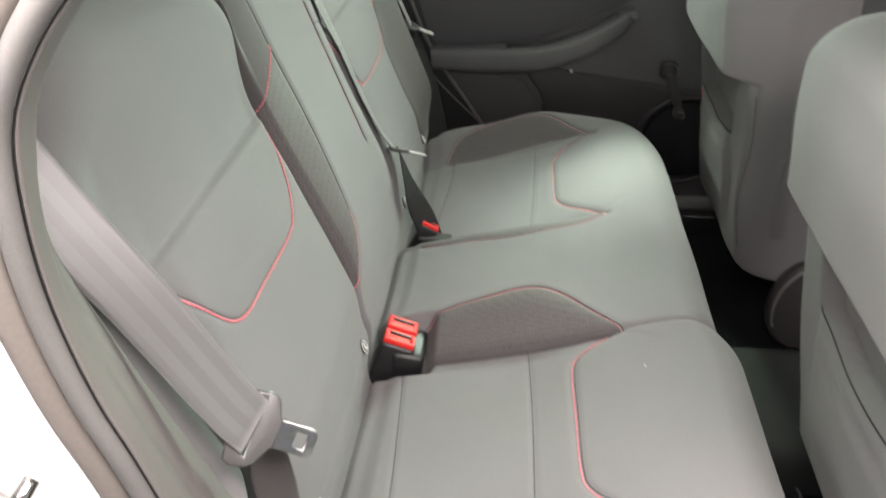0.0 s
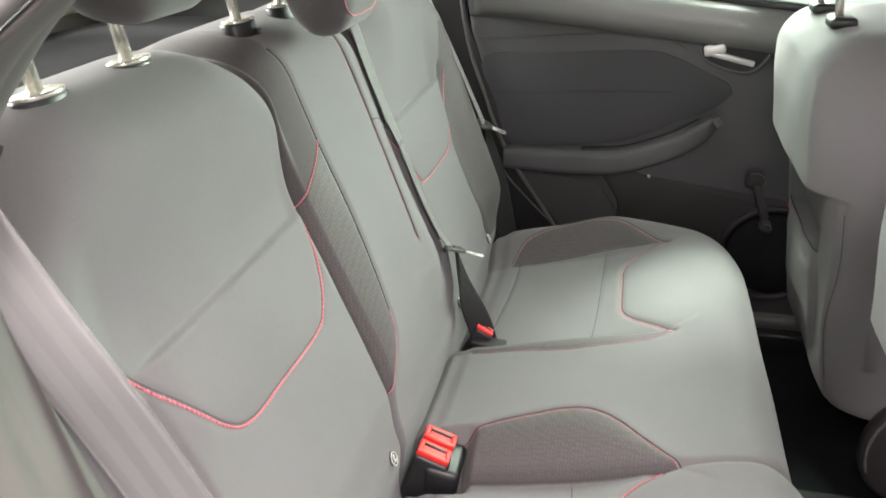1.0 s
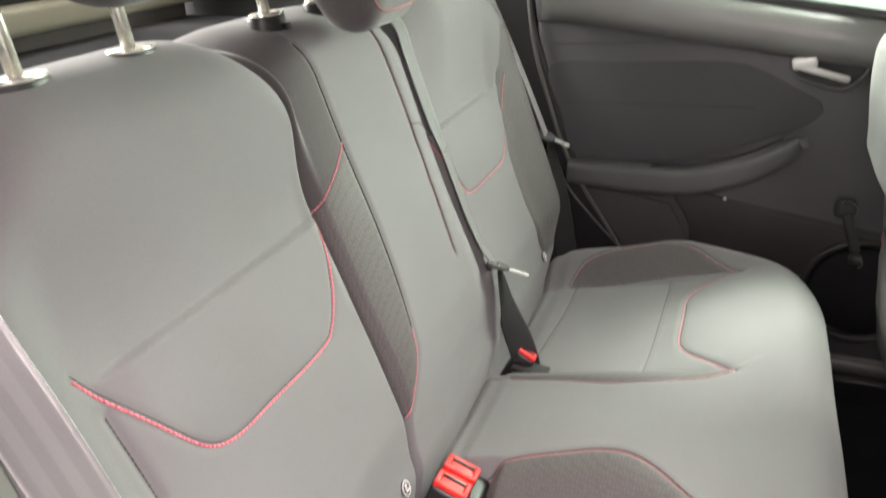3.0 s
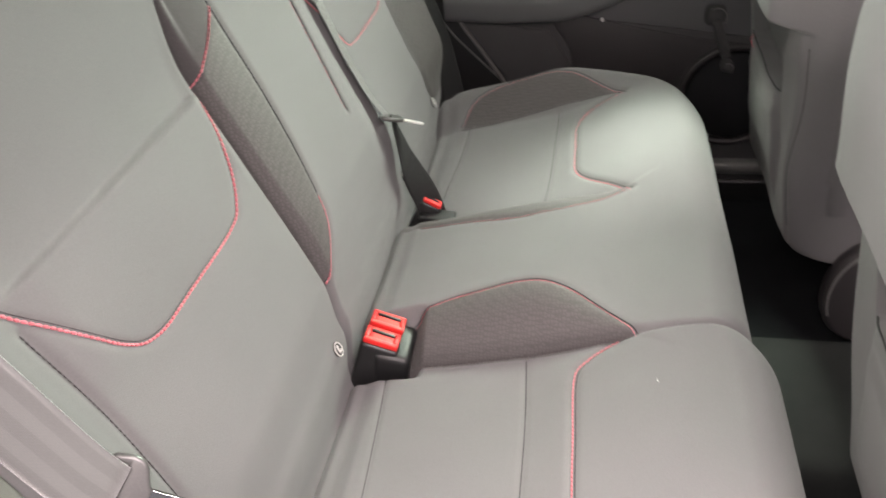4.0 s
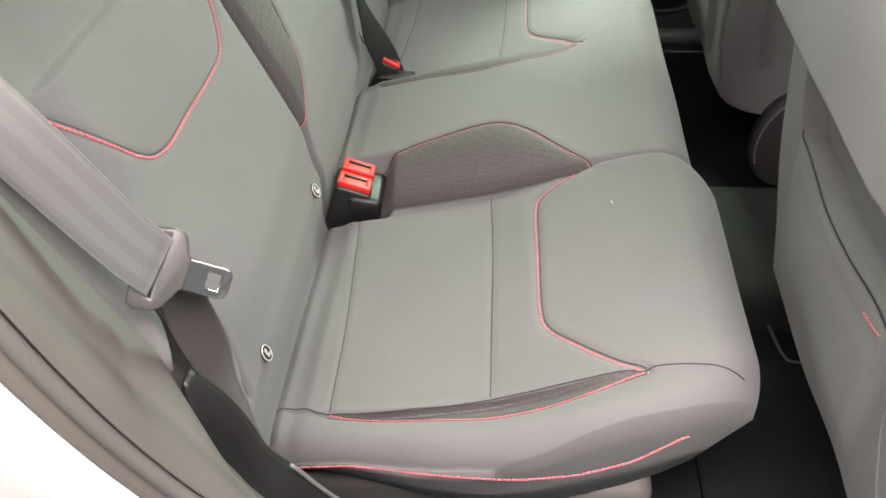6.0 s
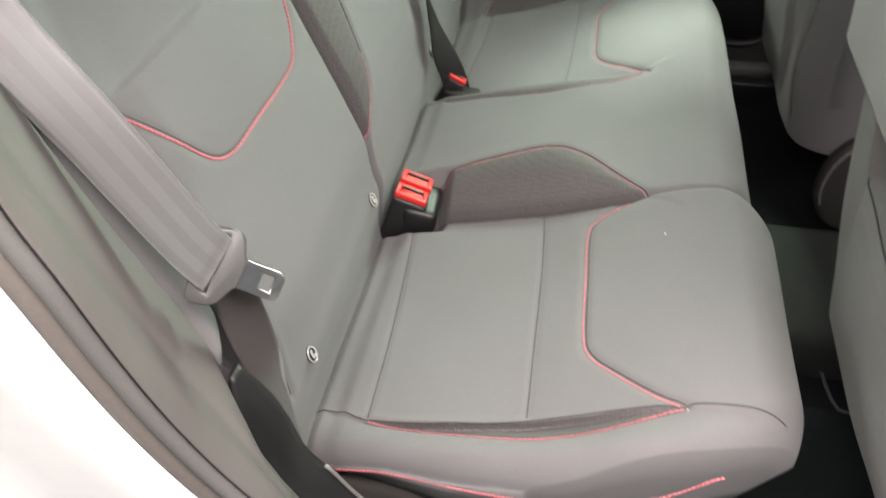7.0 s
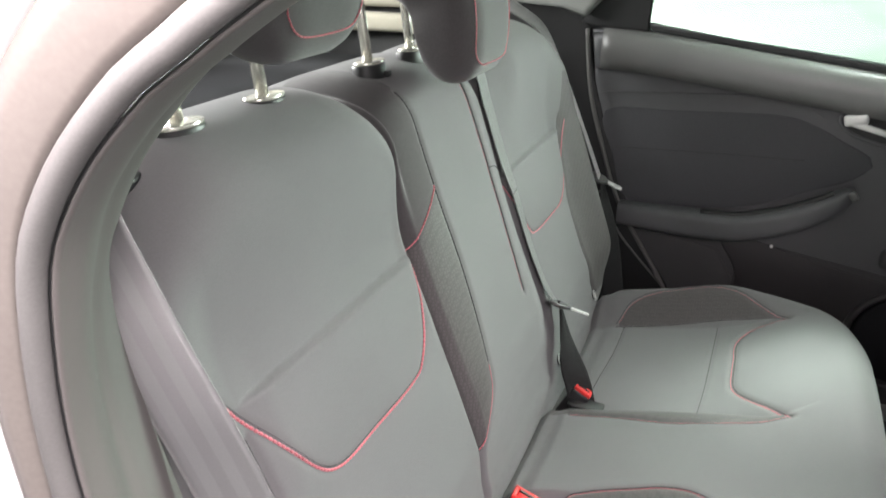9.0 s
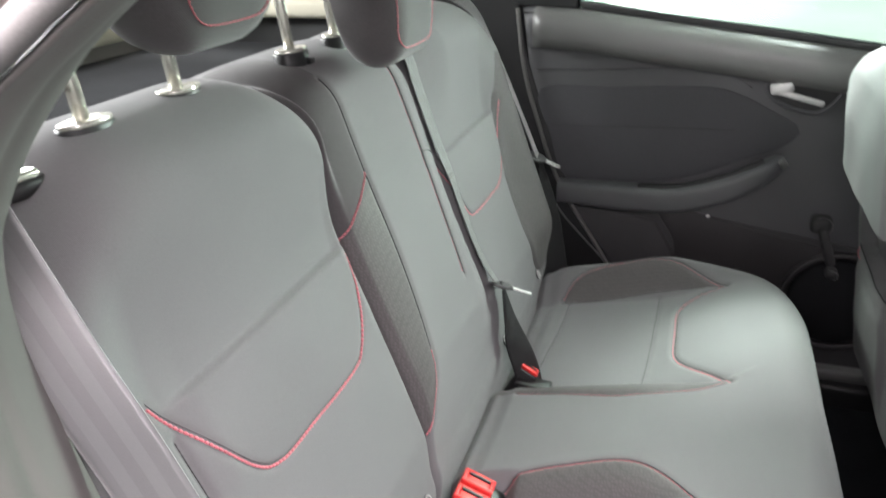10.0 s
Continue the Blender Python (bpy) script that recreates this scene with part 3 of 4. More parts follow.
# The shade in the folds beside the back seams, as dark tubes.
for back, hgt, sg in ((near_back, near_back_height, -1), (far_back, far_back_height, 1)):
    crease_shade("panel_fold_shade", beside([(a, sg * b) for a, b in B_PANEL], 0.0032 * sg, 140), lambda p, k=hgt: back_place(p[:, 0], p[:, 1], k(p[:, 0], p[:, 1]) + 0.0001), back, 0.0004)
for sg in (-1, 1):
    crease_shade("middle_fold_shade", beside([(a, -b) for a, b in B_MID] if sg < 0 else MID_FAR, 0.003 * sg, 140), lambda p: back_place(p[:, 0], p[:, 1], far_back_height(p[:, 0], p[:, 1]) + 0.0001), far_back)

# A dark tube drawn for the shade of a wrinkle in the cloth.
tube("wrinkle_shade", on_back([(up(0.957), 0.099), (up(0.954), 0.118), (up(0.946), 0.142), (up(0.938), 0.163)], far_back_height, 20), 0.0007, THREADSHADE, far_back, "", 6)

# ---- head restraints ----
COMMA = [(0.092, 0.002), (0.106, -0.01), (0.128, -0.01), (0.15, 0.005), (0.158, 0.04), (0.154, 0.09), (0.134, 0.15), (0.09, 0.19), (0.03, 0.2), (-0.03, 0.19), (-0.062, 0.15), (-0.066, 0.115), (-0.05, 0.096), (-0.002, 0.09), (0.056, 0.082), (0.08, 0.05)]


RAISED = [(0.072, 0.018), (0.093, 0.0), (0.125, 0.0), (0.145, 0.02), (0.152, 0.06), (0.147, 0.12), (0.128, 0.19), (0.088, 0.24), (0.03, 0.26), (-0.02, 0.255), (-0.045, 0.23), (-0.04, 0.2), (-0.01, 0.185), (0.03, 0.17), (0.052, 0.135), (0.058, 0.075)]


def head_restraint(y, x, z, width, base, label, taper, shift):
    """x, z: the post's foot in plan and the lip's lower edge; taper: how much narrower the lip is."""
    root = thing("head_restraint", label, "headrest", "rear head restraints")
    prof = curve_points(RAISED if y else COMMA, 72, True)[:-1]
    mid = np.array([0.075, 0.12])
    if y:
        mid = np.array([0.112, 0.1])
    narrow = 1 - taper * (1 - step(prof[:, 1], 0.03, 0.16))

    def ring(v):
        edge = min(v, 1 - v) * width
        k = 1 - (0.55 * float(rolled(np.array(edge), 0.08, 0.08)) / 0.08 if y else 0.45 * float(rolled(np.array(edge), 0.05, 0.05)) / 0.05)
        p = mid + (prof - mid) * k
        return np.stack([x + shift + p[:, 0], y + (v - 0.5) * width * narrow, z + p[:, 1]], 1)

    rows = [ring(v) for v in spaced(34, 0.85)]
    v = np.vstack(rows)
    n = len(prof)
    f = [(k * n + q, k * n + (q + 1) % n, (k + 1) * n + (q + 1) % n, (k + 1) * n + q) for k in range(len(rows) - 1) for q in range(n)]
    f += [tuple(range(n))[::-1], tuple(range((len(rows) - 1) * n, len(rows) * n))]
    mesh_object("cushion", v, f, SMOOTH, root)
    top = 0.19 if y else 0.15
    half, low = (0.059, 0.021) if y else (0.06, 0.012)
    path = curve_points([(-half, top), (-half, 0.11), (-half, 0.05), (-half * 0.95, low + 0.016), (-half * 0.75, low + 0.004), (-half * 0.4, low), (half * 0.4, low), (half * 0.75, low + 0.004), (half * 0.95, low + 0.016), (half, 0.05), (half, 0.11), (half, top)], 240)
    line = []
    for dy, dz in path:
        v = 0.5 + dy / (width * (1 - taper * (1 - float(step(dz, 0.03, 0.16)))))
        r = ring(min(max(v, 0.02), 0.98))
        r = r[r[:, 0] > x + shift + 0.095]
        r = r[np.argsort(r[:, 2])]
        line.append((float(np.interp(z + dz, r[:, 2], r[:, 0])) + 0.0008, y + dy, z + dz))
    stitches("face_seam", np.array(line), root, r=0.0008, label="red stitched seam")
    for sd in (-1, 1):
        py = y + sd * 0.062
        tube("post", [(x + 0.004, py, base - 0.03), (x - 0.022, py, base + 0.17)], 0.0066, POST, root, "chrome post", 14)
    return root


def oval(a, b, h, centre, r=0.002, turn=None, n=28):
    """A short oval drum with a rounded rim."""
    bm = bmesh.new()
    bmesh.ops.create_cone(bm, cap_ends=True, segments=n, radius1=1.0, radius2=1.0, depth=h)
    bmesh.ops.scale(bm, vec=(a, b, 1), verts=bm.verts)
    es = [e for e in bm.edges if abs(e.verts[0].co.z - e.verts[1].co.z) < 1e-6]
    bmesh.ops.bevel(bm, geom=es, offset=r, segments=2, affect="EDGES", profile=0.5)
    bmesh.ops.transform(bm, matrix=Matrix.Translation(centre) @ (turn.to_4x4() if turn is not None else Matrix.Identity(4)), verts=bm.verts)
    return bm


def post_socket(y, x, z, label):
    root = thing("headrest_guide", label, "headrest guide", "headrest guides")
    tilt = Euler((0, radians(-6), 0)).to_matrix()
    part("collar", oval(0.019, 0.0285, 0.026, (x, y, z), 0.003, tilt), BLACK, root)
    part("cap", oval(0.0175, 0.0265, 0.005, (x, y, z + 0.0135), 0.0015, tilt), POST, root, "silver cap")
    part("button", rounded_box((0.014, 0.012, 0.008), (x + 0.018, y + 0.008, z), 0.002), BLACK, root)
    return root


for yy, zz, lab, tp in ((-0.346, 1.186, "charcoal comma-shaped head restraint raised on two chrome posts", 0.2), (0.0, 1.122, "charcoal head restraint lowered over the middle backrest", 0.08), (0.346, 1.186, "charcoal comma-shaped head restraint raised on two chrome posts", 0.2)):
    head_restraint(yy, -0.262, zz, 0.225 if yy else 0.18, 1.118, lab, tp, -0.03 if yy else -0.012)
    for sd in (-1, 1):
        post_socket(yy + sd * 0.062, -0.262, 1.119, "black and silver headrest post guide on the backrest")

for yy in (-0.492, 0.492):
    latch = thing("seat_release", "silver and black backrest release knob on top of the backrest", "release knob", "release knobs")
    part("bezel", oval(0.014, 0.024, 0.014, (-0.252, yy, 1.106), 0.004), BLACK, latch)
    part("knob", rounded_box((0.014, 0.026, 0.008), (-0.25, yy, 1.114), 0.003), POST, latch, "silver knob")

# ---- buckles, belts ----
def buckle(name_y, x, z, count, lean, label, size=1.0):
    """Black housings, each with a red framed button that faces up and forward, and a dark slot along its far rim."""
    root = thing("belt_buckle", label, "seat belt buckle")
    rot = Euler((radians(-6), radians(lean), 0)).to_matrix()

    def block(wide, deep, high, u, v, w, r, bm=None):
        return rounded_box((wide * size, deep * size, high * size), c + rot @ (Vector((u, v, w)) * size), r * size, rot, bm=bm)

    for k in range(count):
        y = name_y + (k - (count - 1) / 2) * 0.035 * size
        c = Vector((x, y, z - 0.003 * k))
        part("housing", block(0.052, 0.0325, 0.09, 0.001, 0, -0.047, 0.006), BLACK, root)
        bm = block(0.047, 0.007, 0.009, 0, -0.0105, 0.002, 0.002)
        block(0.047, 0.005, 0.009, 0, 0.0115, 0.002, 0.002, bm)
        block(0.007, 0.018, 0.009, -0.020, 0.001, 0.002, 0.002, bm)
        block(0.007, 0.018, 0.009, 0.020, 0.001, 0.002, 0.002, bm)
        part("button_frame", bm, REDPLASTIC, root, "red button frame")
        part("tongue_slot", block(0.031, 0.004, 0.004, 0, 0.0075, 0.0042, 0.0006), BLACK, root)
        part("release_button", block(0.033, 0.013, 0.006, 0, -0.0005, 0.0008, 0.002), REDPLASTIC, root, "red release button")
    return root


well = buckle(-0.131, -0.013, 0.563, 2, 20, "pair of black buckles with red buttons between cushions")
buckle(0.178, -0.004, 0.562, 1, 30, "single black belt buckle with a red release button", 0.66)
socket = rounded_box((0.050, 0.070, 0.060), (-0.003, -0.136, 0.521), 0.010, Euler((0, radians(10), 0)).to_matrix(), 4)
part("buckle_well", socket, BLACK, well, "black buckle socket")
flap = rounded_box((0.06, 0.03, 0.008), (0.006, 0.165, 0.544), 0.003, Euler((0, radians(6), 0)).to_matrix())
tagged(part("belt_slot_flap", flap, BLACK), "small black flap where the belt leaves the cushion", "belt slot")


def ribbon(name, path, width_dirs, width, material, parent, label="", thick=0.0013):
    """Webbing along a path, with the way across it at each end."""
    p = curve_points(path, 40)
    t = np.linspace(0, 1, len(p))
    w = np.stack([np.interp(t, np.linspace(0, 1, len(width_dirs)), [Vector(d).normalized()[k] for d in width_dirs]) for k in range(3)], 1)
    w /= np.linalg.norm(w, axis=1)[:, None]
    rows = [p + w * width * q for q in np.linspace(-0.5, 0.5, 12)]
    ob = loft(name, rows, material, parent, label, thick)
    if material == WEB:
        ob.data.materials.append(BAND)
        ob.data.polygons.foreach_set("material_index", [1 if (k // (len(p) - 1)) % 4 in (2, 3) else 0 for k in range(len(ob.data.polygons))])
    return ob


near_belt = thing("seat_belt", "grey rear seat belt hanging beside the bench, tongue unfastened", "seat belt", "seat belts")
ribbon("shoulder_webbing", [(-0.255, -0.570, 1.22), (-0.198, -0.577, 1.115), (-0.147, -0.584, 1.027), (-0.108, -0.588, 0.963), (-0.062, -0.593, 0.880), (-0.0445, -0.5925, 0.8515)], [(0.75, 0.55, 0.30), (0.72, 0.6, 0.3), (0.68, 0.6, 0.36), (0.6, 0.6, 0.45), (0.42, 0.63, 0.65)], 0.046, WEB, near_belt)
# Same strap as above, coloured darker for the shade on its lower run.
ribbon("lap_webbing", [(-0.043, -0.586, 0.838), (-0.047, -0.580, 0.797), (-0.042, -0.577, 0.727), (-0.038, -0.576, 0.675), (-0.032, -0.574, 0.62), (-0.03, -0.572, 0.55)], [(0.42, 0.63, 0.65), (0.6, 0.62, 0.4), (0.35, 0.9, 0.1), (-0.25, 0.95, 0.0), (-0.5, 0.85, 0.0), (-0.55, 0.83, 0.0)], 0.040, SHADEDBROWNWEB, near_belt)


def plate(outline, thick, rot, at, holes=(), r=0.0012):
    """A flat plate of the outline given, with openings through it."""
    bm = bmesh.new()
    loops = [outline, *holes]
    edges = []
    for loop in loops:
        vs = [bm.verts.new((u, v, 0)) for u, v in loop]
        edges += [bm.edges.new((vs[k], vs[(k + 1) % len(vs)])) for k in range(len(vs))]
    bmesh.ops.triangle_fill(bm, use_beauty=True, use_dissolve=False, edges=edges)
    bmesh.ops.dissolve_limit(bm, angle_limit=0.01, verts=bm.verts, edges=bm.edges)
    out = bmesh.ops.extrude_face_region(bm, geom=list(bm.faces))
    bmesh.ops.translate(bm, vec=(0, 0, thick), verts=[v for v in out["geom"] if isinstance(v, bmesh.types.BMVert)])
    if r:
        sharp = [e for e in bm.edges if len(e.link_faces) == 2 and e.calc_face_angle() > 1.2 and abs(e.verts[0].co.z - e.verts[1].co.z) < 1e-6]
        bmesh.ops.bevel(bm, geom=sharp, offset=r, segments=2, affect="EDGES", profile=0.5)
    bmesh.ops.transform(bm, matrix=Matrix.Translation(at) @ rot.to_4x4() @ Matrix.Translation((0, 0, -thick / 2)), verts=bm.verts)
    return bm


def tongue(centre, along, across, parent, metal=BLADE):
    """The belt's tongue: a moulded yoke with a slot, and a steel blade; centre is the slot's middle."""
    rot = frame_of(along, across)
    yoke = [(-0.018, -0.021), (-0.0165, -0.032), (-0.010, -0.0352), (0.002, -0.0335), (0.009, -0.0285), (0.0165, -0.0135), (0.019, -0.0122), (0.019, 0.0122), (0.0165, 0.0138), (0.0125, 0.025), (0.0085, 0.0292), (0.002, 0.031), (-0.010, 0.0285), (-0.0175, 0.022)]
    slot = [(-0.0045, -0.024), (-0.001, -0.024), (-0.001, 0.024), (-0.0045, 0.024)]
    root = part("tongue", plate(yoke, 0.0065, rot, centre, [slot], 0.0022), GREYCAST, parent, "grey moulded tongue")
    blade = [(0.013, -0.0122), (0.044, -0.0122), (0.0475, -0.0113), (0.0495, -0.009), (0.0505, -0.006), (0.0505, 0.006), (0.0495, 0.009), (0.0475, 0.0113), (0.044, 0.0122), (0.013, 0.0122)]
    hole = [(0.033, -0.0062), (0.0425, -0.0062), (0.0425, 0.0062), (0.033, 0.0062)]
    part("blade", plate(blade, 0.0028, rot, centre, [hole], 0.0008), metal, root, "steel blade")
    return root


tongue((-0.046, -0.5885, 0.848), (0.031, 0.003, -0.016), (0.018, 0.027, 0.028), near_belt)


mid_belt = thing("seat_belt", "grey centre belt over the backrest, its lap webbing darkened for shade", "seat belt", "seat belts")
ribbon("shoulder_webbing", [(-0.250, 0.180, 1.115), (-0.207, 0.181, 1.088), (-0.192, 0.182, 1.045), (-0.177, 0.182, 1.0), (-0.160, 0.182, 0.95), (-0.140, 0.183, 0.90)], [(0.0, 1, 0.0)] * 4 + [(-0.03, 0.99, -0.02), (-0.10, 0.98, -0.05)], 0.034, GREYWEB, mid_belt)
ribbon("twisted_webbing", [(-0.140, 0.183, 0.90), (-0.1235, 0.184, 0.85), (-0.106, 0.185, 0.80), (-0.084, 0.185, 0.75), (-0.061, 0.185, 0.714)], [(-0.10, 0.98, -0.05), (-0.12, 0.98, -0.07), (-0.16, 0.97, -0.1), (-0.22, 0.95, -0.16)], 0.032, GREYWEB, mid_belt)
# Lap run of the same strap, darkened in colour for shade.
ribbon("lap_webbing", [(-0.055, 0.185, 0.712), (-0.035, 0.182, 0.63), (-0.012, 0.178, 0.57), (-0.002, 0.176, 0.53)], [(-0.25, 0.95, -0.1), (0.1, 0.95, 0.0), (0.7, 0.65, 0.1), (0.8, 0.5, 0.1)], 0.046, SHADEDWEB, mid_belt)
# Blade in paler metal than the near one: its glint is coloured in.
tongue((-0.056, 0.186, 0.714), (0.9, 0.12, -0.25), (-0.25, 0.9, -0.36), mid_belt, SATIN)
far_belt = thing("seat_belt", "grey rear seat belt hanging by the far door", "seat belt", "seat belts")
ribbon("shoulder_webbing", [(-0.345, 0.60, 1.165), (-0.279, 0.60, 1.136), (-0.225, 0.60, 1.10), (-0.188, 0.60, 1.038), (-0.137, 0.60, 0.93), (-0.085, 0.60, 0.805)], [(0.0, 0.9, 0.4), (-0.05, 0.95, 0.25), (-0.1, 0.98, 0.0), (-0.12, 0.98, -0.1), (-0.1, 0.98, -0.05)], 0.046, WEB, far_belt)
# The far strap's lap run has its shade in the colour too.
ribbon("lap_webbing", [(-0.08, 0.60, 0.80), (-0.05, 0.59, 0.66), (-0.03, 0.585, 0.54)], [(-0.1, 0.98, -0.05), (0.75, 0.6, 0.1), (0.9, 0.3, 0.1)], 0.046, SHADEDWEB, far_belt)
# The far blade's glint, too, is put into a paler metal.
tongue((-0.085, 0.60, 0.805), (0.9, 0.1, -0.38), (-0.05, 0.98, -0.12), far_belt, SATIN)

for yy, zz in ((-0.199, 0.597), (-0.470, 0.596), (0.206, 0.60), (0.476, 0.600)):
    tag = thing("anchor_button", "round black and white child seat anchor button", "anchor button", "anchor buttons")
    s0 = up(zz)
    c = Vector(back_place(np.array(s0), np.array(yy), back_height(np.array(s0), np.array(yy)) + 0.001))
    turn = frame_of((0, 1, 0), (LEAN_X, 0, LEAN_Z))
    part("disc", oval(0.0085, 0.0105, 0.004, c, 0.0012, turn), BLACK, tag)
    ring = [c + turn @ Vector((0.0076 * math.cos(a), 0.0096 * math.sin(a), 0.0018)) for a in np.linspace(0, 2 * math.pi, 33)]
    tube("rim", ring, 0.0009, SATIN, tag, "pale printed rim", 6)
    bm = bmesh.new()
    for dx, dy, w, h in ((0.0, 0.004, 0.0042, 0.0042), (-0.0012, -0.0015, 0.003, 0.007), (0.0022, -0.0038, 0.0052, 0.0026)):
        rounded_box((w, h, 0.001), c + turn @ Vector((dx, dy, 0.0024)), 0.0003, turn, bm=bm)
    part("symbol", bm, SATIN, tag, "pale printed symbol")

# ---- lint ----
random.seed(5)
v, f = [], []
for x, y in ((0.330, -0.243), (0.346, -0.498)):
    z = float(near_height(np.array(x), np.array(y)) if y < SPLIT else far_height(np.array(x), np.array(y))) + 0.0008
    a = random.uniform(0, 3.1)
    tube_data([(x + d * math.cos(a), y + d * math.sin(a), z + 0.0006 * (d > 0)) for d in (-0.0018, 0.0, 0.0014)], 0.0004, 5, v, f)
tagged(mesh_object("lint", v, f, SATIN), "tiny pale lint flecks on the seat cloth", "lint", kind="stuff")

# ---- front seats ----
SEAT_X = blended([0.38, 0.43, 0.50, 0.60, 0.70, 0.82, 0.9, 1.0, 1.1], [0.592, 0.578, 0.559, 0.541, 0.528, 0.512, 0.508, 0.5, 0.5], 0.02)


INNER = blended([0.45, 0.52, 0.6, 0.7, 0.8, 0.86, 1.0, 1.1], [0.18, 0.170, 0.158, 0.143, 0.130, 0.125, 0.125, 0.13], 0.02)


def front_seat(side, outer, label):
    root = thing("front_seat", label, "car seat", "front seats")
    yc, half = side * (outer + 0.13) / 2, (outer - 0.13) / 2
    crumple = 0.0 if side < 0 else 1.7

    def pocket_top(y):
        return 0.730 - 0.014 * step(np.abs(y), 0.26, 0.36) + 0.01 * step(np.abs(y), 0.42, 0.52)

    def height(z, y):
        ay = np.abs(y)
        din, dout = ay - INNER(z), outer - ay
        wing = step(din, 0.098, 0.116) * step(dout, 0.075, 0.095)
        over = step(z, 0.852, 0.861)
        top = pocket_top(y)
        h = 0.034 * over * step(din, 0.004, 0.06) + 0.006 * over * step(z, 0.86, 0.97) + 0.008 * step(np.minimum(din, dout), 0.0, 0.12) * over * step(z, 1.1, 0.95)
        h = h - 0.024 * wing * (1 - over) * step(z, top - 0.003, top + 0.003)
        h = h + 0.012 * wing * (1 - over) * step(z, top, top - 0.05) * step(z, 0.50, 0.60)
        h = h + 0.005 * np.exp(-0.5 * ((z - top + 0.012) / 0.009) ** 2) * wing
        h = h - 0.0015 * np.exp(-0.5 * ((din - 0.107) / 0.006) ** 2) * (1 - over) * step(z, 0.5, 0.56)
        h = h - 0.003 * np.exp(-0.5 * ((din - 0.022 - 0.01 * step(z, 0.75, 0.6)) / 0.0035) ** 2) * (1 - over)
        h = h + 0.0035 * np.sin(22 * z + 9 * ay + crumple) * np.sin(17 * ay + 4 * z) * (1 - over) + 0.0012 * np.sin(25 * z + 7 * y) * np.sin(30 * y)
        return h - rolled(din, 0.04, 0.06) - rolled(dout, 0.05, 0.07) - rolled(rim(y) - z, 0.05, 0.06) - rolled(z - 0.462, 0.025, 0.03)

    def rim(y):
        d = np.clip(1 - (half - np.abs(np.asarray(y) - yc)) / 0.11, 0, 1)
        return 1.075 - 0.075 * d ** 2.3

    def place(z, y, h):
        return np.stack([SEAT_X(z) - h, y + 0 * z, z + 0 * h], -1)

    padded("backrest", 240, 170, 0.462, rim, side * outer, lambda z: side * INNER(z), height, place, -0.13, [CLOTH], root)
    ys = np.linspace(INNER(0.74) + 0.106, outer - 0.085, 60) * side
    zs = pocket_top(ys) + 0.001
    tube("pocket_edge", place(zs, ys, height(zs - 0.004, ys) + 0.0005), 0.0012, THREADSHADE, root, "dark pocket edge", 6)
    zz = np.linspace(0.52, 0.835, 60)
    yy = side * (INNER(zz) + 0.022 + 0.01 * step(zz, 0.75, 0.6))
    tube("wing_seam", place(zz, yy, height(zz, yy) + 0.0003), 0.0007, THREADSHADE, root, "", 5)
    pts = curve_points([(0.706, yc + 0.112 * side), (0.709, yc + 0.126 * side), (0.713, yc + 0.138 * side), (0.717, yc + 0.149 * side)], 40)
    stitches("pocket_seam", place(pts[:, 0], pts[:, 1], height(pts[:, 0], pts[:, 1]) + 0.001), root, label="red stitched seam")
    zz = np.linspace(0.56, 0.715, 40)
    yy = side * (outer - np.interp(zz, [0.56, 0.614, 0.643, 0.679, 0.715], [0.030, 0.043, 0.054, 0.062, 0.068]))
    tube("pocket_side_seam", place(zz, yy, height(zz, yy) + 0.0002), 0.0011, CLOTH, root, "sewn edge beside the pocket", 6)
    part("cushion", rounded_box((0.5, half * 2 - 0.02, 0.16), (0.94, yc, 0.43), 0.04), CLOTH, root)
    for sd in (-1, 1):
        part("recliner_cover", oval(0.072, 0.1, 0.03, (0.695, yc + sd * (half - 0.03), 0.425), 0.010, Euler((radians(90), 0, 0)).to_matrix(), 40), COVER, root, "dark plastic hinge cover")
        # A pale arc draws the highlight on the hinge cover's upper rim.
        arc = [(0.695 + 0.064 * math.cos(a), yc + sd * (half - 0.0145), 0.425 + 0.092 * math.sin(a)) for a in np.linspace(1.2, 3.6, 40)]
        tube("cover_rim_highlight", arc, 0.0022, LEDGE, root, "", 6)
        tube("post", [(0.50, yc + sd * 0.065, 1.05), (0.485, yc + sd * 0.065, 1.17)], 0.006, POST, root, "chrome post", 12)
        part("post_collar", rounded_box((0.036, 0.044, 0.016), (0.50, yc + sd * 0.065, 1.077), 0.006), BLACK, root)
    head = curve_points([(0.45, 1.155), (0.435, 1.205), (0.45, 1.285), (0.50, 1.315), (0.55, 1.285), (0.56, 1.205), (0.54, 1.155)], 50, True)[:-1]
    rows = []
    mid = head.mean(0)
    for v in spaced(30, 0.85):
        k = 1 - 0.5 * float(rolled(np.array(min(v, 1 - v) * 0.26), 0.04, 0.04)) / 0.04
        q = mid + (head - mid) * k
        rows.append(np.stack([q[:, 0], np.full(len(q), yc - 0.13 + v * 0.26), q[:, 1]], 1))
    n = len(head)
    f = [(k * n + q, k * n + (q + 1) % n, (k + 1) * n + (q + 1) % n, (k + 1) * n + q) for k in range(len(rows) - 1) for q in range(n)]
    f += [tuple(range(n))[::-1], tuple(range((len(rows) - 1) * n, len(rows) * n))]
    mesh_object("headrest", np.vstack(rows), f, CLOTH, root)
    return root


front_seat(-1, 0.615, "charcoal cloth front seat with a map pocket behind")
front_seat(1, 0.578, "charcoal cloth front seat with a map pocket behind")

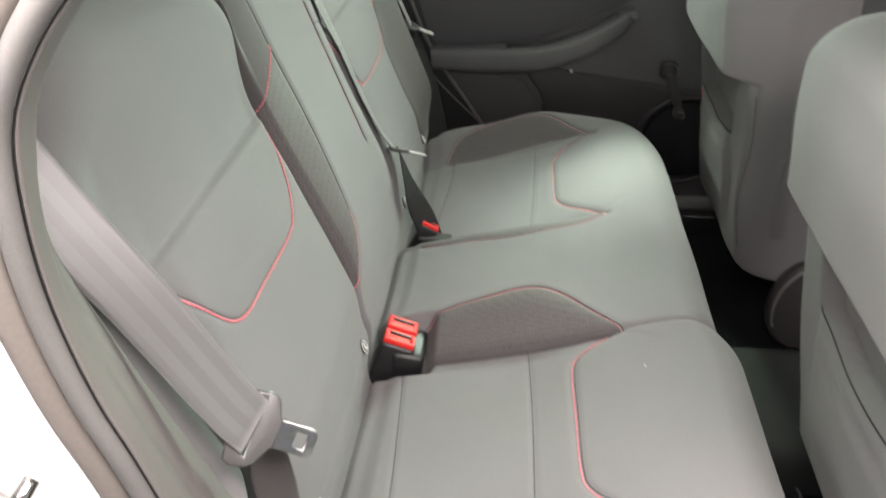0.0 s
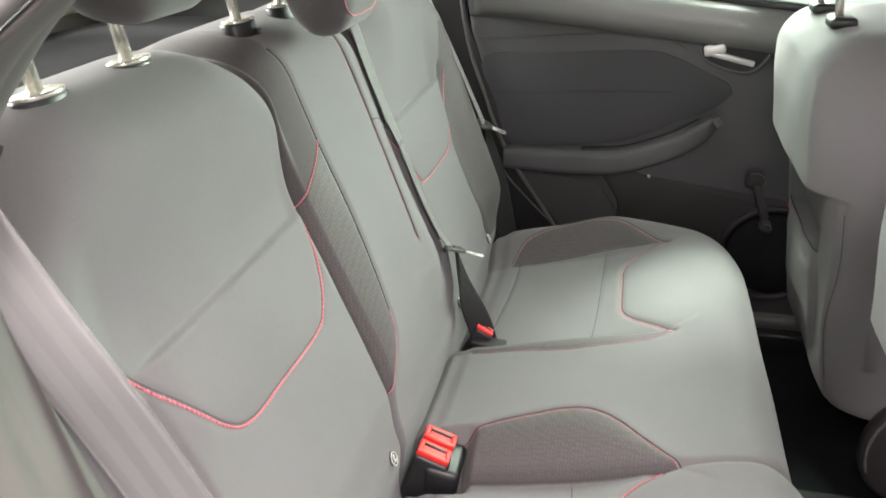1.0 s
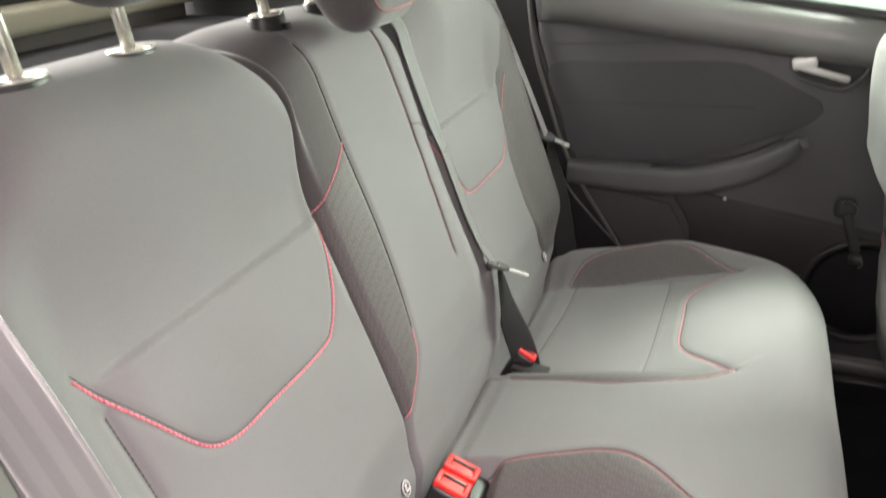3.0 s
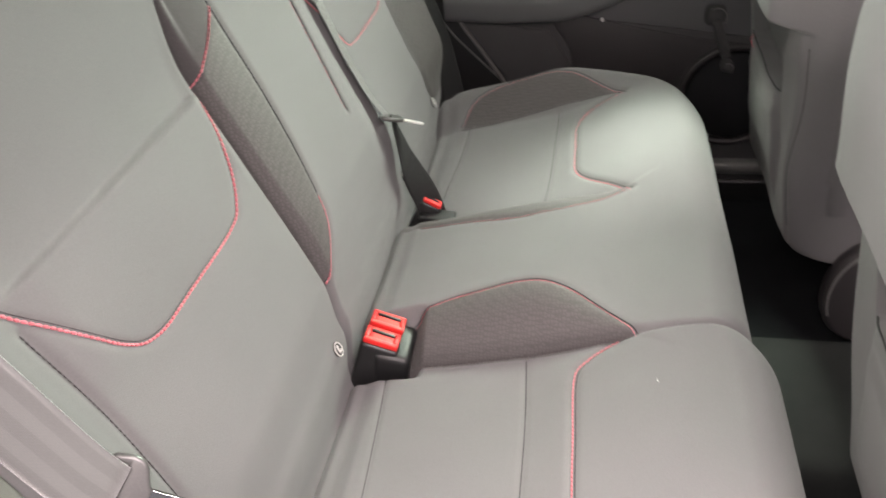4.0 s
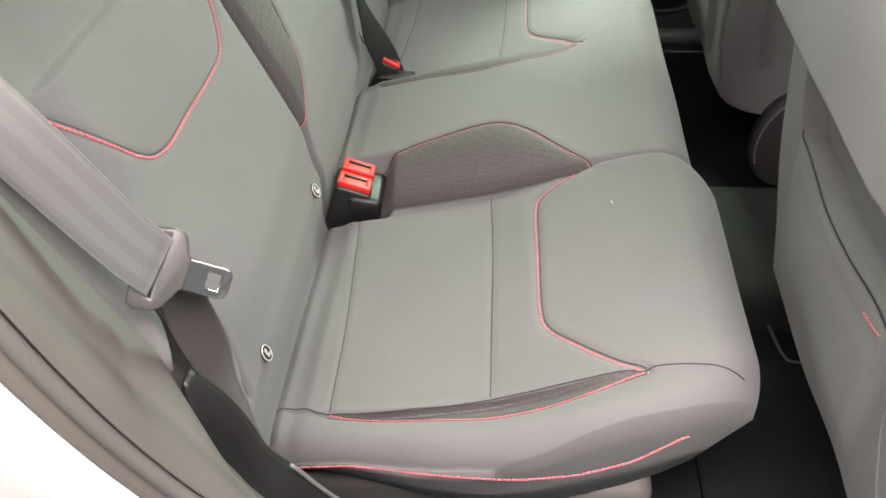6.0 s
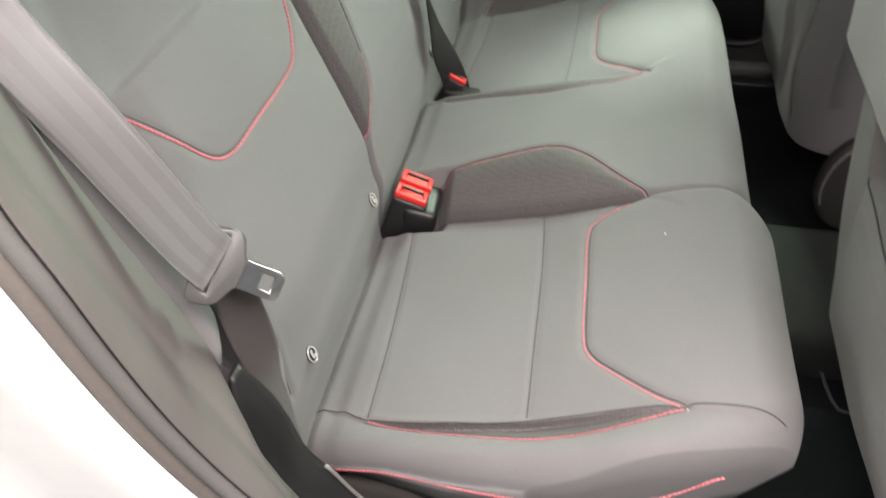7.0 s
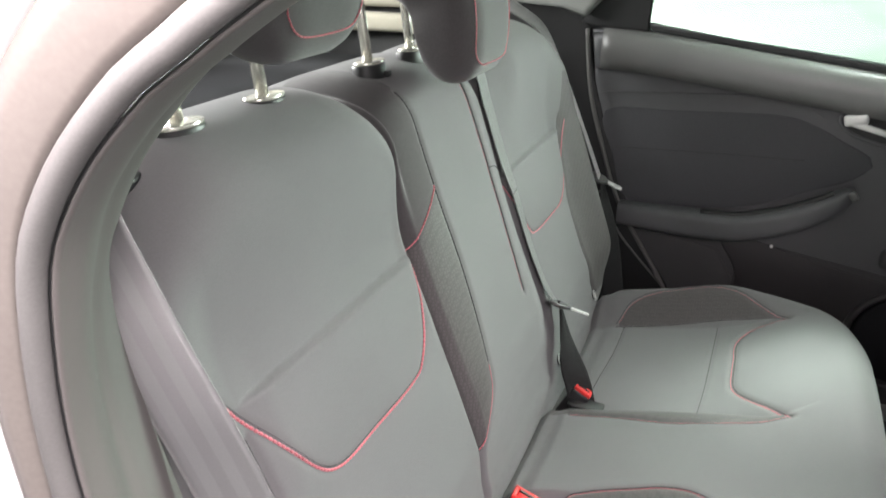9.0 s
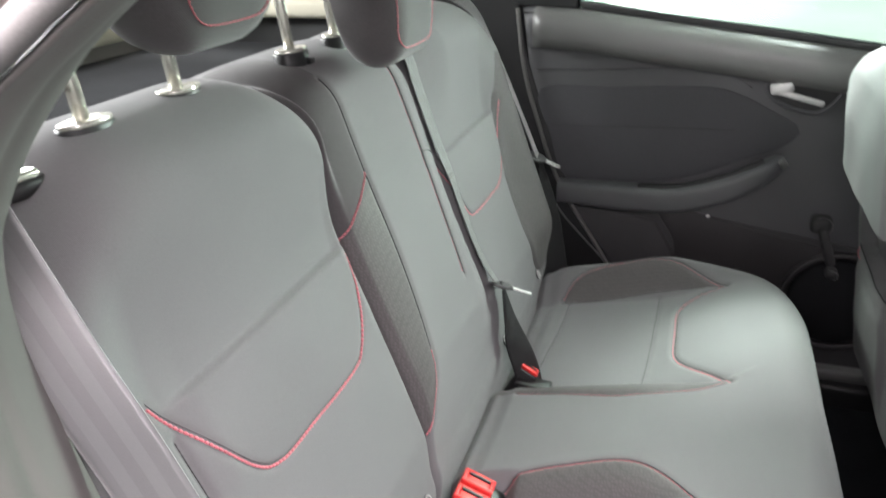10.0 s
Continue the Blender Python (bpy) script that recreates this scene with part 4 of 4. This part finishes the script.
# ---- far door ----
def sheet(name, pts_xz, y, material, parent=None, label="", thick=0.02, r=0.004):
    """A flat moulded panel of the outline given, with a rounded rim."""
    bm = bmesh.new()
    vs = [bm.verts.new((x, y, z)) for x, z in pts_xz]
    f = bm.faces.new(vs)
    out = bmesh.ops.extrude_face_region(bm, geom=[f])
    bmesh.ops.translate(bm, vec=(0, thick, 0), verts=[v for v in out["geom"] if isinstance(v, bmesh.types.BMVert)])
    if r:
        es = [e for e in bm.edges if all(abs(v.co.y - y) < 1e-6 for v in e.verts)]
        bmesh.ops.bevel(bm, geom=es, offset=r, segments=3, affect="EDGES", profile=0.5)
    return part(name, bm, material, parent, label)


door = thing("door_1", "dark grey rear door trim with silver handle and window winder", "car door", kind="structure")
YD = 0.68
door.location = (-0.002, 0, -0.012)
rear_edge = [(-0.145, 1.108), (-0.13, 0.99), (-0.1, 0.884), (-0.045, 0.738), (0.063, 0.567), (0.12, 0.45), (0.15, 0.30)]
outline = rear_edge + [(0.80, 0.30), (0.80, 1.0), (0.518, 1.037)]
sheet("trim_panel", outline, YD + 0.012, TRIM, door, "", 0.05, 0.012)
sheet("upper_shoulder", [(-0.14, 1.10), (-0.13, 1.028), (0.091, 1.025), (0.303, 1.006), (0.6, 0.985), (0.8, 0.965), (0.8, 1.0), (0.518, 1.034), (-0.023, 1.10)], YD - 0.010, TRIM, door, "", 0.04, 0.018)
insert = curve_points([(-0.10, 0.94), (0.05, 0.952), (0.235, 0.96), (0.30, 0.948), (0.36, 0.92), (0.42, 0.885), (0.39, 0.845), (0.324, 0.815), (0.222, 0.77), (0.111, 0.75), (0.03, 0.748), (-0.045, 0.755), (-0.075, 0.84)], 60, True)[:-1]
sheet("cloth_insert", [tuple(q) for q in insert], YD + 0.0095, TRIMCLOTH, door, "dark cloth insert", 0.03, 0.0025)
arm = curve_points([(-0.05, YD - 0.005, 0.722), (0.05, YD - 0.015, 0.724), (0.14, YD - 0.028, 0.730), (0.21, YD - 0.034, 0.738), (0.30, YD - 0.035, 0.770), (0.36, YD - 0.03, 0.803), (0.395, YD - 0.024, 0.826)], 44)
rows = []
for k, q in enumerate(arm):
    g = k / (len(arm) - 1)
    a = np.interp(g, [0, 0.25, 0.8, 0.95, 1], [0.024, 0.030, 0.031, 0.026, 0.012])
    b = np.interp(g, [0, 0.25, 0.8, 0.95, 1], [0.024, 0.027, 0.028, 0.024, 0.012])
    ring = []
    for w in np.linspace(0, 2 * math.pi, 28, endpoint=False):
        c, d = math.cos(w), math.sin(w)
        ring.append((q[0], q[1] + a * math.copysign(abs(c) ** 0.55, c), q[2] + b * math.copysign(abs(d) ** 0.55, d)))
    rows.append(ring)
loft("armrest", rows, TRIM, door, "", 0.0, False, True)
tube("pull_cup", arm[16:40] + np.array([0, -0.008, 0.027]), 0.0075, BLACK, door)
part("arm_cap", rounded_box((0.014, 0.012, 0.018), (0.393, YD - 0.043, 0.829), 0.004, Euler((0, radians(-35), 0)).to_matrix()), LEDGE, door, "grey end cap of the armrest")
part("screw_cap", oval(0.0035, 0.0035, 0.004, (0.269, YD - 0.012, 0.694), 0.001, Euler((radians(90), 0, 0)).to_matrix(), 16), SATIN, door, "small pale screw cap")
sheet("lower_trim", [(-0.04, 0.728), (0.12, 0.696), (0.27, 0.686), (0.6, 0.64), (0.795, 0.62), (0.795, 0.31), (0.155, 0.31), (0.124, 0.45), (0.068, 0.567)], YD + 0.0085, WINDER, door, "black lower door trim", 0.02, 0.003)
sheet("lower_panel", [(-0.03, 0.688), (0.043, 0.685), (0.163, 0.666), (0.204, 0.60), (0.2, 0.46), (0.12, 0.46), (0.064, 0.567)], YD + 0.002, WINDER, door, "", 0.03, 0.008)
sheet("door_pocket", [tuple(q) for q in curve_points([(0.165, 0.69), (0.20, 0.703), (0.262, 0.688), (0.35, 0.668), (0.45, 0.648), (0.56, 0.630), (0.62, 0.612), (0.64, 0.56), (0.62, 0.50), (0.42, 0.49), (0.22, 0.50), (0.205, 0.55), (0.206, 0.62)], 60, True)[:-1]], YD + 0.006, COVER, door, "dark moulded door pocket", 0.03, 0.003)
loop = curve_points([(0.347, 0.968), (0.375, 0.987), (0.415, 0.990), (0.455, 0.990), (0.482, 0.978), (0.474, 0.948), (0.447, 0.922), (0.412, 0.924), (0.365, 0.942)], 40, True)[:-1]
sheet("handle_recess", [tuple(q) for q in loop[::-1]], YD + 0.004, WINDER, door, "", 0.02, 0.003)
tube("recess_rim", np.array([(q[0], YD + 0.002, q[1]) for q in np.vstack([loop, loop[:2]])]), 0.004, TRIM, door, "", 8)
bm = bmesh.new()
rounded_box((0.098, 0.010, 0.012), (0.402, YD - 0.014, 0.953), 0.004, Euler((0, radians(14), 0)).to_matrix(), bm=bm)
rounded_box((0.042, 0.012, 0.022), (0.372, YD - 0.014, 0.969), 0.006, Euler((0, radians(-12), 0)).to_matrix(), bm=bm)
part("door_handle", bm, SATIN, door, "satin silver pull handle")
part("winder_boss", rounded_box((0.04, 0.03, 0.04), (0.486, YD - 0.008, 0.698), 0.012), WINDER, door)
# Only the glinting arcs of the winder's chrome rings, drawn as pale tubes.
tube("winder_ring", [(0.486 + 0.019 * math.cos(a), YD - 0.024, 0.698 + 0.019 * math.sin(a)) for a in np.linspace(-1.0, 2.2, 24)], 0.0009, LEDGE, door, "glinting arc of the chrome ring on the winder boss", 6)
tube("knob_ring", [(0.516 + 0.011 * math.cos(a), YD - 0.054, 0.606 + 0.010 * math.sin(a)) for a in np.linspace(-1.2, 2.0, 20)], 0.0008, LEDGE, door, "glinting arc of the chrome rim on the winder knob", 6)
part("winder_arm", rounded_box((0.019, 0.012, 0.085), (0.502, YD - 0.024, 0.654), 0.006, Euler((0, radians(-20), 0)).to_matrix()), WINDER, door, "black window winder")
part("winder_knob", rounded_box((0.024, 0.03, 0.022), (0.516, YD - 0.038, 0.606), 0.009), WINDER, door)
bm = bmesh.new()
bmesh.ops.create_cone(bm, cap_ends=True, segments=40, radius1=0.10, radius2=0.09, depth=0.02)
bmesh.ops.transform(bm, matrix=Matrix.Translation((0.545, YD, 0.52)) @ Euler((radians(90), 0, 0)).to_matrix().to_4x4(), verts=bm.verts)
part("speaker_grille", bm, FELT, door)
tube("speaker_bezel", [(0.545 + 0.108 * math.cos(a), YD + 0.001, 0.52 + 0.108 * math.sin(a)) for a in np.linspace(0, 2 * math.pi, 61)], 0.008, COVER, door, "dark grey speaker surround", 10)
far_line = curve_points([(-0.098, 0.689, 0.76), (-0.052, 0.689, 0.675), (-0.005, 0.689, 0.62), (0.062, 0.689, 0.551), (0.12, 0.689, 0.48)], 40)
tube("lower_seal", far_line, 0.0022, LEDGE, door, "thin shiny lower door seal", 8)
tube("edge_seal", curve_points([(x - 0.004, YD - 0.004, z) for x, z in rear_edge], 60), 0.0045, RUBBER, door, "thin shiny rubber edge", 8)
win = np.array([(-0.115, 1.112), (-0.02, 1.106), (0.25, 1.072), (0.53, 1.036), (0.80, 1.0)])
wl = np.stack([np.linspace(-0.115, 0.80, 40), np.interp(np.linspace(-0.115, 0.80, 40), win[:, 0], win[:, 1])], 1)
# The ledge's sheen under the window is part of its paler colour.
loft("window_ledge", [np.stack([wl[:, 0], np.full(40, YD + dy), wl[:, 1] + dz], 1) for dy, dz in ((0.024, -0.002), (0.010, -0.004), (-0.003, -0.009), (-0.011, -0.019), (-0.015, -0.034), (-0.0165, -0.054), (-0.014, -0.078))], LEDGE, door, "dark plastic ledge under the window, paled for its sheen", 0.004)
tube("upper_crease", curve_points([(-0.113, YD + 0.011, 0.980), (0.011, YD + 0.011, 0.986), (0.20, YD + 0.011, 0.996), (0.245, YD + 0.011, 0.995), (0.281, YD + 0.011, 0.985), (0.32, YD + 0.011, 0.962)], 40), 0.0014, TRIM, door, "", 8)
tube("cloth_seam", curve_points([(-0.075, YD + 0.0092, 0.864), (0.019, YD + 0.0092, 0.867), (0.16, YD + 0.0092, 0.872), (0.30, YD + 0.0092, 0.875)], 30), 0.0007, WINDER, door, "", 6)
# window frame and pane
sheet("window_rail", [(-0.03, 1.122), (-0.02, 1.106), (0.53, 1.036), (0.81, 0.998), (0.81, 1.012), (0.53, 1.05)], YD + 0.01, BLACK, door, "", 0.03, 0.003)
sheet("quarter_panel", [(-0.165, 1.12), (-0.14, 1.11), (-0.027, 1.107), (-0.022, 1.25), (0.05, 1.36), (-0.06, 1.36), (-0.13, 1.22)], YD + 0.005, BLACK, door, "", 0.04, 0.006)
pane = thing("window_1", "green tinted rear door window glass", "car window", kind="structure")
pane.location = door.location
sheet("pane", [(-0.03, 1.10), (0.8, 1.0), (0.8, 1.36), (0.05, 1.36), (-0.02, 1.25)], YD + 0.032, GLASS, pane, "", 0.004, 0)

# ---- body round the place ----
shell = thing("car_body", "white car body shell around the cabin", "car body", kind="structure")
part("floor_pan", rounded_box((2.9, 1.44, 0.25), (0.55, 0, 0.125), 0.01), CARPET, shell)
part("roof", rounded_box((2.6, 1.34, 0.04), (0.30, 0.02, 1.44), 0.015), LIGHTTRIM, shell)
part("tunnel", rounded_box((1.3, 0.28, 0.14), (0.95, 0.01, 0.27), 0.03), TUNNEL, shell, "black carpeted tunnel")
part("floor_mat", rounded_box((0.36, 0.40, 0.012), (0.66, -0.40, 0.257), 0.005), CARPET, shell, "black floor mat")
tube("mat_binding", curve_points([(0.52, -0.10, 0.263), (0.594, -0.116, 0.263), (0.629, -0.122, 0.263), (0.636, -0.159, 0.263), (0.643, -0.191, 0.263), (0.665, -0.203, 0.263), (0.80, -0.21, 0.263)], 50), 0.0025, TRIM, shell, "dark edge of the floor mat", 8)
part("sill_plate", rounded_box((0.5, 0.05, 0.03), (0.66, 0.69, 0.338), 0.010), LEDGE, shell, "grey sill plate")
sheet("far_sill", [(-0.2, 0.20), (1.9, 0.20), (1.9, 0.30), (-0.2, 0.30)], 0.68, BLACK, shell, "", 0.12, 0.01)
sheet("far_front_side", [(0.80, 0.24), (1.9, 0.24), (1.9, 0.98), (0.80, 1.0)], 0.70, TRIM, shell, "", 0.06, 0.01)
sheet("far_b_pillar", [(0.80, 1.0), (0.88, 0.99), (0.84, 1.43), (0.78, 1.43)], 0.66, GREYTRIM, shell, "", 0.06, 0.01)
sheet("near_front_side", [(0.62, 0.24), (1.9, 0.24), (1.9, 0.98), (0.62, 1.0)], -0.74, TRIM, shell, "", 0.05, 0.01)
sheet("far_rear_quarter", [(-1.1, 0.30), (0.16, 0.30), (0.06, 0.57), (-0.04, 0.74), (-0.13, 0.99), (-0.15, 1.12), (-0.10, 1.36), (-0.15, 1.43), (-0.5, 1.43), (-0.75, 1.15), (-1.1, 1.05)], 0.69, BLACK, shell, "", 0.05, 0.01)
sheet("near_rear_quarter", [(-1.1, 0.30), (-0.12, 0.30), (-0.12, 1.1), (-0.10, 1.2), (0.02, 1.3), (0.1, 1.43), (-0.5, 1.43), (-0.75, 1.15), (-1.1, 1.05)], -0.70, GREYTRIM, shell, "", 0.02, 0.0)
sheet("far_pillar_trim", [(-0.36, 1.15), (-0.20, 1.138), (-0.153, 1.122), (-0.064, 1.222), (0.03, 1.33), (0.03, 1.425), (-0.36, 1.425)], 0.64, PILLAR, shell, "pale upper pillar trim", 0.045, 0.012)
part("parcel_shelf", rounded_box((0.58, 1.24, 0.02), (-0.66, 0, 1.012), 0.008), FELT, shell, "dark parcel shelf")
part("tailgate_inner", rounded_box((0.04, 1.3, 0.74), (-0.99, 0, 0.70), 0.01), GREYTRIM, shell)
part("tailgate_ledge", rounded_box((0.05, 1.36, 0.055), (-0.975, 0, 1.072), 0.014), SHELF, shell, "pale tailgate trim")
part("tailgate_groove", rounded_box((0.03, 1.36, 0.03), (-0.99, 0, 1.108), 0.006), BLACK, shell)
part("tailgate_trim", rounded_box((0.05, 1.36, 0.12), (-0.98, 0, 1.178), 0.016), SHELF, shell, "pale tailgate trim")
part("side_ledge", rounded_box((0.62, 0.05, 0.04), (-0.66, 0.655, 1.092), 0.012), SHELF, shell, "pale side trim")
part("side_trim", rounded_box((0.62, 0.05, 0.16), (-0.66, 0.66, 1.205), 0.014), SHELF, shell, "pale side trim")
part("dashboard", rounded_box((0.5, 1.36, 0.5), (1.7, 0, 0.78), 0.08), TRIM, shell)

# ---- near door opening ----
APERTURE = [(0.25, 0.36), (0.12, 0.53), (0.055, 0.62), (0.015, 0.68), (-0.018, 0.741), (-0.042, 0.806), (-0.058, 0.872), (-0.070, 0.942), (-0.079, 0.988), (-0.0835, 1.04), (-0.0825, 1.085), (-0.076, 1.13), (-0.067, 1.162), (-0.051, 1.188), (-0.030, 1.212), (-0.001, 1.237), (0.014, 1.246), (0.044, 1.265), (0.14, 1.32), (0.26, 1.38), (0.5, 1.42)]
ap = curve_points(APERTURE, 120)
tan = np.gradient(ap, axis=0)
tan /= np.linalg.norm(tan, axis=1)[:, None]
nor = np.stack([-tan[:, 1], tan[:, 0]], 1)  # points back, away from the opening


FLARE = 1.0 * step(ap[:, 1], 1.02, 1.25) * step(ap[:, 1], 1.5, 1.3)


def ap_row(off, y):
    p = ap + nor * (off + max(off - 0.012, 0) * FLARE)[:, None]
    return np.stack([p[:, 0], np.full(len(p), y), p[:, 1]], 1)


surround = thing("door_opening", "rear door opening with rubber seal and painted flange", "door opening", kind="structure")
tube("door_seal", ap_row(0.0058, -0.7072), 0.0062, RUBBER, surround, "dark grey rubber door seal", 14)
tube("seal_lip", ap_row(-0.0002, -0.7034), 0.0006, BLACK, surround, "", 8)
TRIM_EDGE = [(0.5, -0.60, 1.40), (0.26, -0.60, 1.38), (0.12, -0.60, 1.34), (0.03, -0.60, 1.295), (-0.040, -0.60, 1.248), (-0.072, -0.60, 1.220), (-0.098, -0.60, 1.196), (-0.123, -0.60, 1.168), (-0.141, -0.60, 1.146), (-0.154, -0.60, 1.115), (-0.160, -0.60, 1.079), (-0.158, -0.60, 1.039), (-0.146, -0.60, 0.985), (-0.124, -0.60, 0.905), (-0.106, -0.60, 0.85), (-0.085, -0.602, 0.795), (-0.065, -0.612, 0.762), (-0.049, -0.63, 0.735), (-0.044, -0.64, 0.71), (-0.038, -0.64, 0.675), (-0.022, -0.641, 0.63), (0.003, -0.643, 0.575), (0.05, -0.648, 0.49), (0.14, -0.655, 0.36)]
inner = curve_points(TRIM_EDGE[::-1], 120)
outer_line = ap_row(0.0, -0.7035)


def across_trim(k):
    """A line along the pillar trim, at the share k of the way from the seal to its inner edge."""
    swell = 0.006 * math.sin(math.pi * k) + 0.0025 * math.exp(-((k - 0.18) / 0.1) ** 2) - 0.0025 * math.exp(-((k - 0.40) / 0.07) ** 2)
    p = outer_line * (1 - k) + inner * k
    n = np.cross(np.gradient(p, axis=0), inner - outer_line)
    n /= np.linalg.norm(n, axis=1)[:, None]
    n *= np.sign(n[:, 0:1] - n[:, 1:2])
    return p + n * swell


shares = list(np.linspace(0, 0.94, 26)) + [0.97, 0.99, 1.0]
rows = [across_trim(k) for k in shares]
rows += [inner + np.array([-0.004, 0.003, -0.002]), inner + np.array([-0.008, 0.004, -0.004])]
loft("pillar_trim", rows, GREYTRIM, surround, "grey moulded pillar trim", 0.002)
# An added black strip gives the gap between trim and seat its shade.
loft("gap_shade_strip", [inner + np.array([-0.006, 0.004, -0.003]), inner + np.array([-0.03, 0.012, -0.012]), inner + np.array([-0.10, 0.02, -0.04])], BLACK, surround, "", 0.002)
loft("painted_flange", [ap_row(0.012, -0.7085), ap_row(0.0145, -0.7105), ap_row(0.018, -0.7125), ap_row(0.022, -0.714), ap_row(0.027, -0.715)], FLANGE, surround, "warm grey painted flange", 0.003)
loft("outer_jamb", [ap_row(0.027, -0.715), ap_row(0.030, -0.719), ap_row(0.036, -0.724), ap_row(0.045, -0.728), ap_row(0.07, -0.732), ap_row(0.11, -0.737), ap_row(0.14, -0.745), ap_row(0.17, -0.765), ap_row(0.31, -0.79), ap_row(0.6, -0.80)], PAINT, surround, "white painted jamb", 0.004)
sill = thing("sill_trim", "black plastic trim beside the rear cushion", "sill trim", kind="structure")
left = curve_points([(-0.050, -0.622, 0.745), (-0.047, -0.634, 0.72), (-0.041, -0.638, 0.68), (-0.025, -0.640, 0.635), (0.0, -0.642, 0.58), (0.047, -0.647, 0.495), (0.137, -0.653, 0.365)], 50)
right = curve_points([(-0.047, -0.605, 0.748), (-0.030, -0.600, 0.705), (-0.020, -0.598, 0.665), (-0.012, -0.598, 0.618), (0.01, -0.598, 0.580), (0.037, -0.600, 0.536), (0.09, -0.602, 0.47), (0.18, -0.605, 0.36)], 50)
rows = []
for k in np.linspace(0, 1, 9):
    bulge = 0.007 * math.sin(math.pi * k)
    rows.append(left * (1 - k) + right * k + np.array([0.3 * bulge, -bulge, 0.3 * bulge]))
loft("moulding", rows, BLACK, sill, "", 0.004)
# Paler tubes draw the highlights along both edges of the black moulding.
tube("moulding_edge_highlight", left[4:] + np.array([0.001, -0.004, 0.001]), 0.0016, TRIM, sill, "", 8)
tube("inner_edge_highlight", right[18:] + np.array([0, -0.002, 0.001]), 0.0022, LEDGE, sill, "", 8)
# Black block for the shade in the void between moulding and cushion.
part("gap_shade_backing", rounded_box((0.2, 0.012, 0.4), (-0.23, -0.578, 0.60), 0.003), BLACK, sill)
# A pale tube draws the highlight on the crease moulded in the trim.
mark = [(-0.130, -0.615, 0.976), (-0.1135, -0.641, 0.980), (-0.107, -0.657, 0.981), (-0.094, -0.678, 0.991)]
tube("trim_crease_highlight", curve_points(mark, 24) + np.array([0.0005, -0.0008, 0.0005]), 0.0015, LEDGE, surround, "", 8)
k0, k1 = int(np.argmin(np.abs(inner[:, 2] - 0.74))), int(np.argmin(np.abs(inner[:, 2] - 1.0)))
roll = inner[k0:k1] + np.array([-0.014, 0.021, -0.006])
share = np.linspace(0, 1, len(roll))
tube("side_bolster", roll, 0.018 * np.minimum(1, 0.15 + 5 * np.minimum(share, 1 - share)), CLOTH, near_cushion, "charcoal cloth side bolster", 20)
# Black tube for the line of shade between trim and bolster.
tube("trim_gap_shade", inner[k0:k1] + np.array([-0.0005, -0.0022, 0.0012]), 0.0014, BLACK, surround, "black line for the shade in the gap beside the trim", 8)
striker = thing("door_striker", "steel door striker loop bolted to the white jamb", "door striker")
tilt = Euler((0, radians(35), 0)).to_matrix()
part("base_plate", plate([(-0.05, -0.022), (-0.03, -0.03), (0.03, -0.03), (0.05, -0.016), (0.05, 0.016), (0.03, 0.03), (-0.03, 0.03), (-0.05, 0.022)], 0.005, frame_of((0.62, 0, 0.78), (0.78, 0, -0.62)), (-0.163, -0.7405, 0.908)), STEEL, striker, "grey steel plate")
tube("loop", curve_points([(-0.112, -0.735, 0.957), (-0.118, -0.75, 0.95), (-0.15, -0.762, 0.925), (-0.185, -0.764, 0.903), (-0.198, -0.764, 0.915), (-0.18, -0.762, 0.945), (-0.15, -0.752, 0.972), (-0.143, -0.738, 0.978)], 60), 0.0048, CHROME, striker, "bright steel loop", 12)
for c in ((-0.178, 0.885), (-0.137, 0.928)):
    bm = oval(0.0095, 0.0095, 0.006, (c[0], -0.745, c[1]), 0.0015, Euler((radians(90), 0, 0)).to_matrix(), 20)
    part("bolt", bm, SATIN, striker)

# ---- outside ----
ground = tagged(mesh_object("ground", [(-400, -400, 0), (400, -400, 0), (400, 400, 0), (-400, 400, 0)], [(0, 1, 2, 3)], TARMAC), "grey tarmac ground outside the car", "ground", kind="structure")
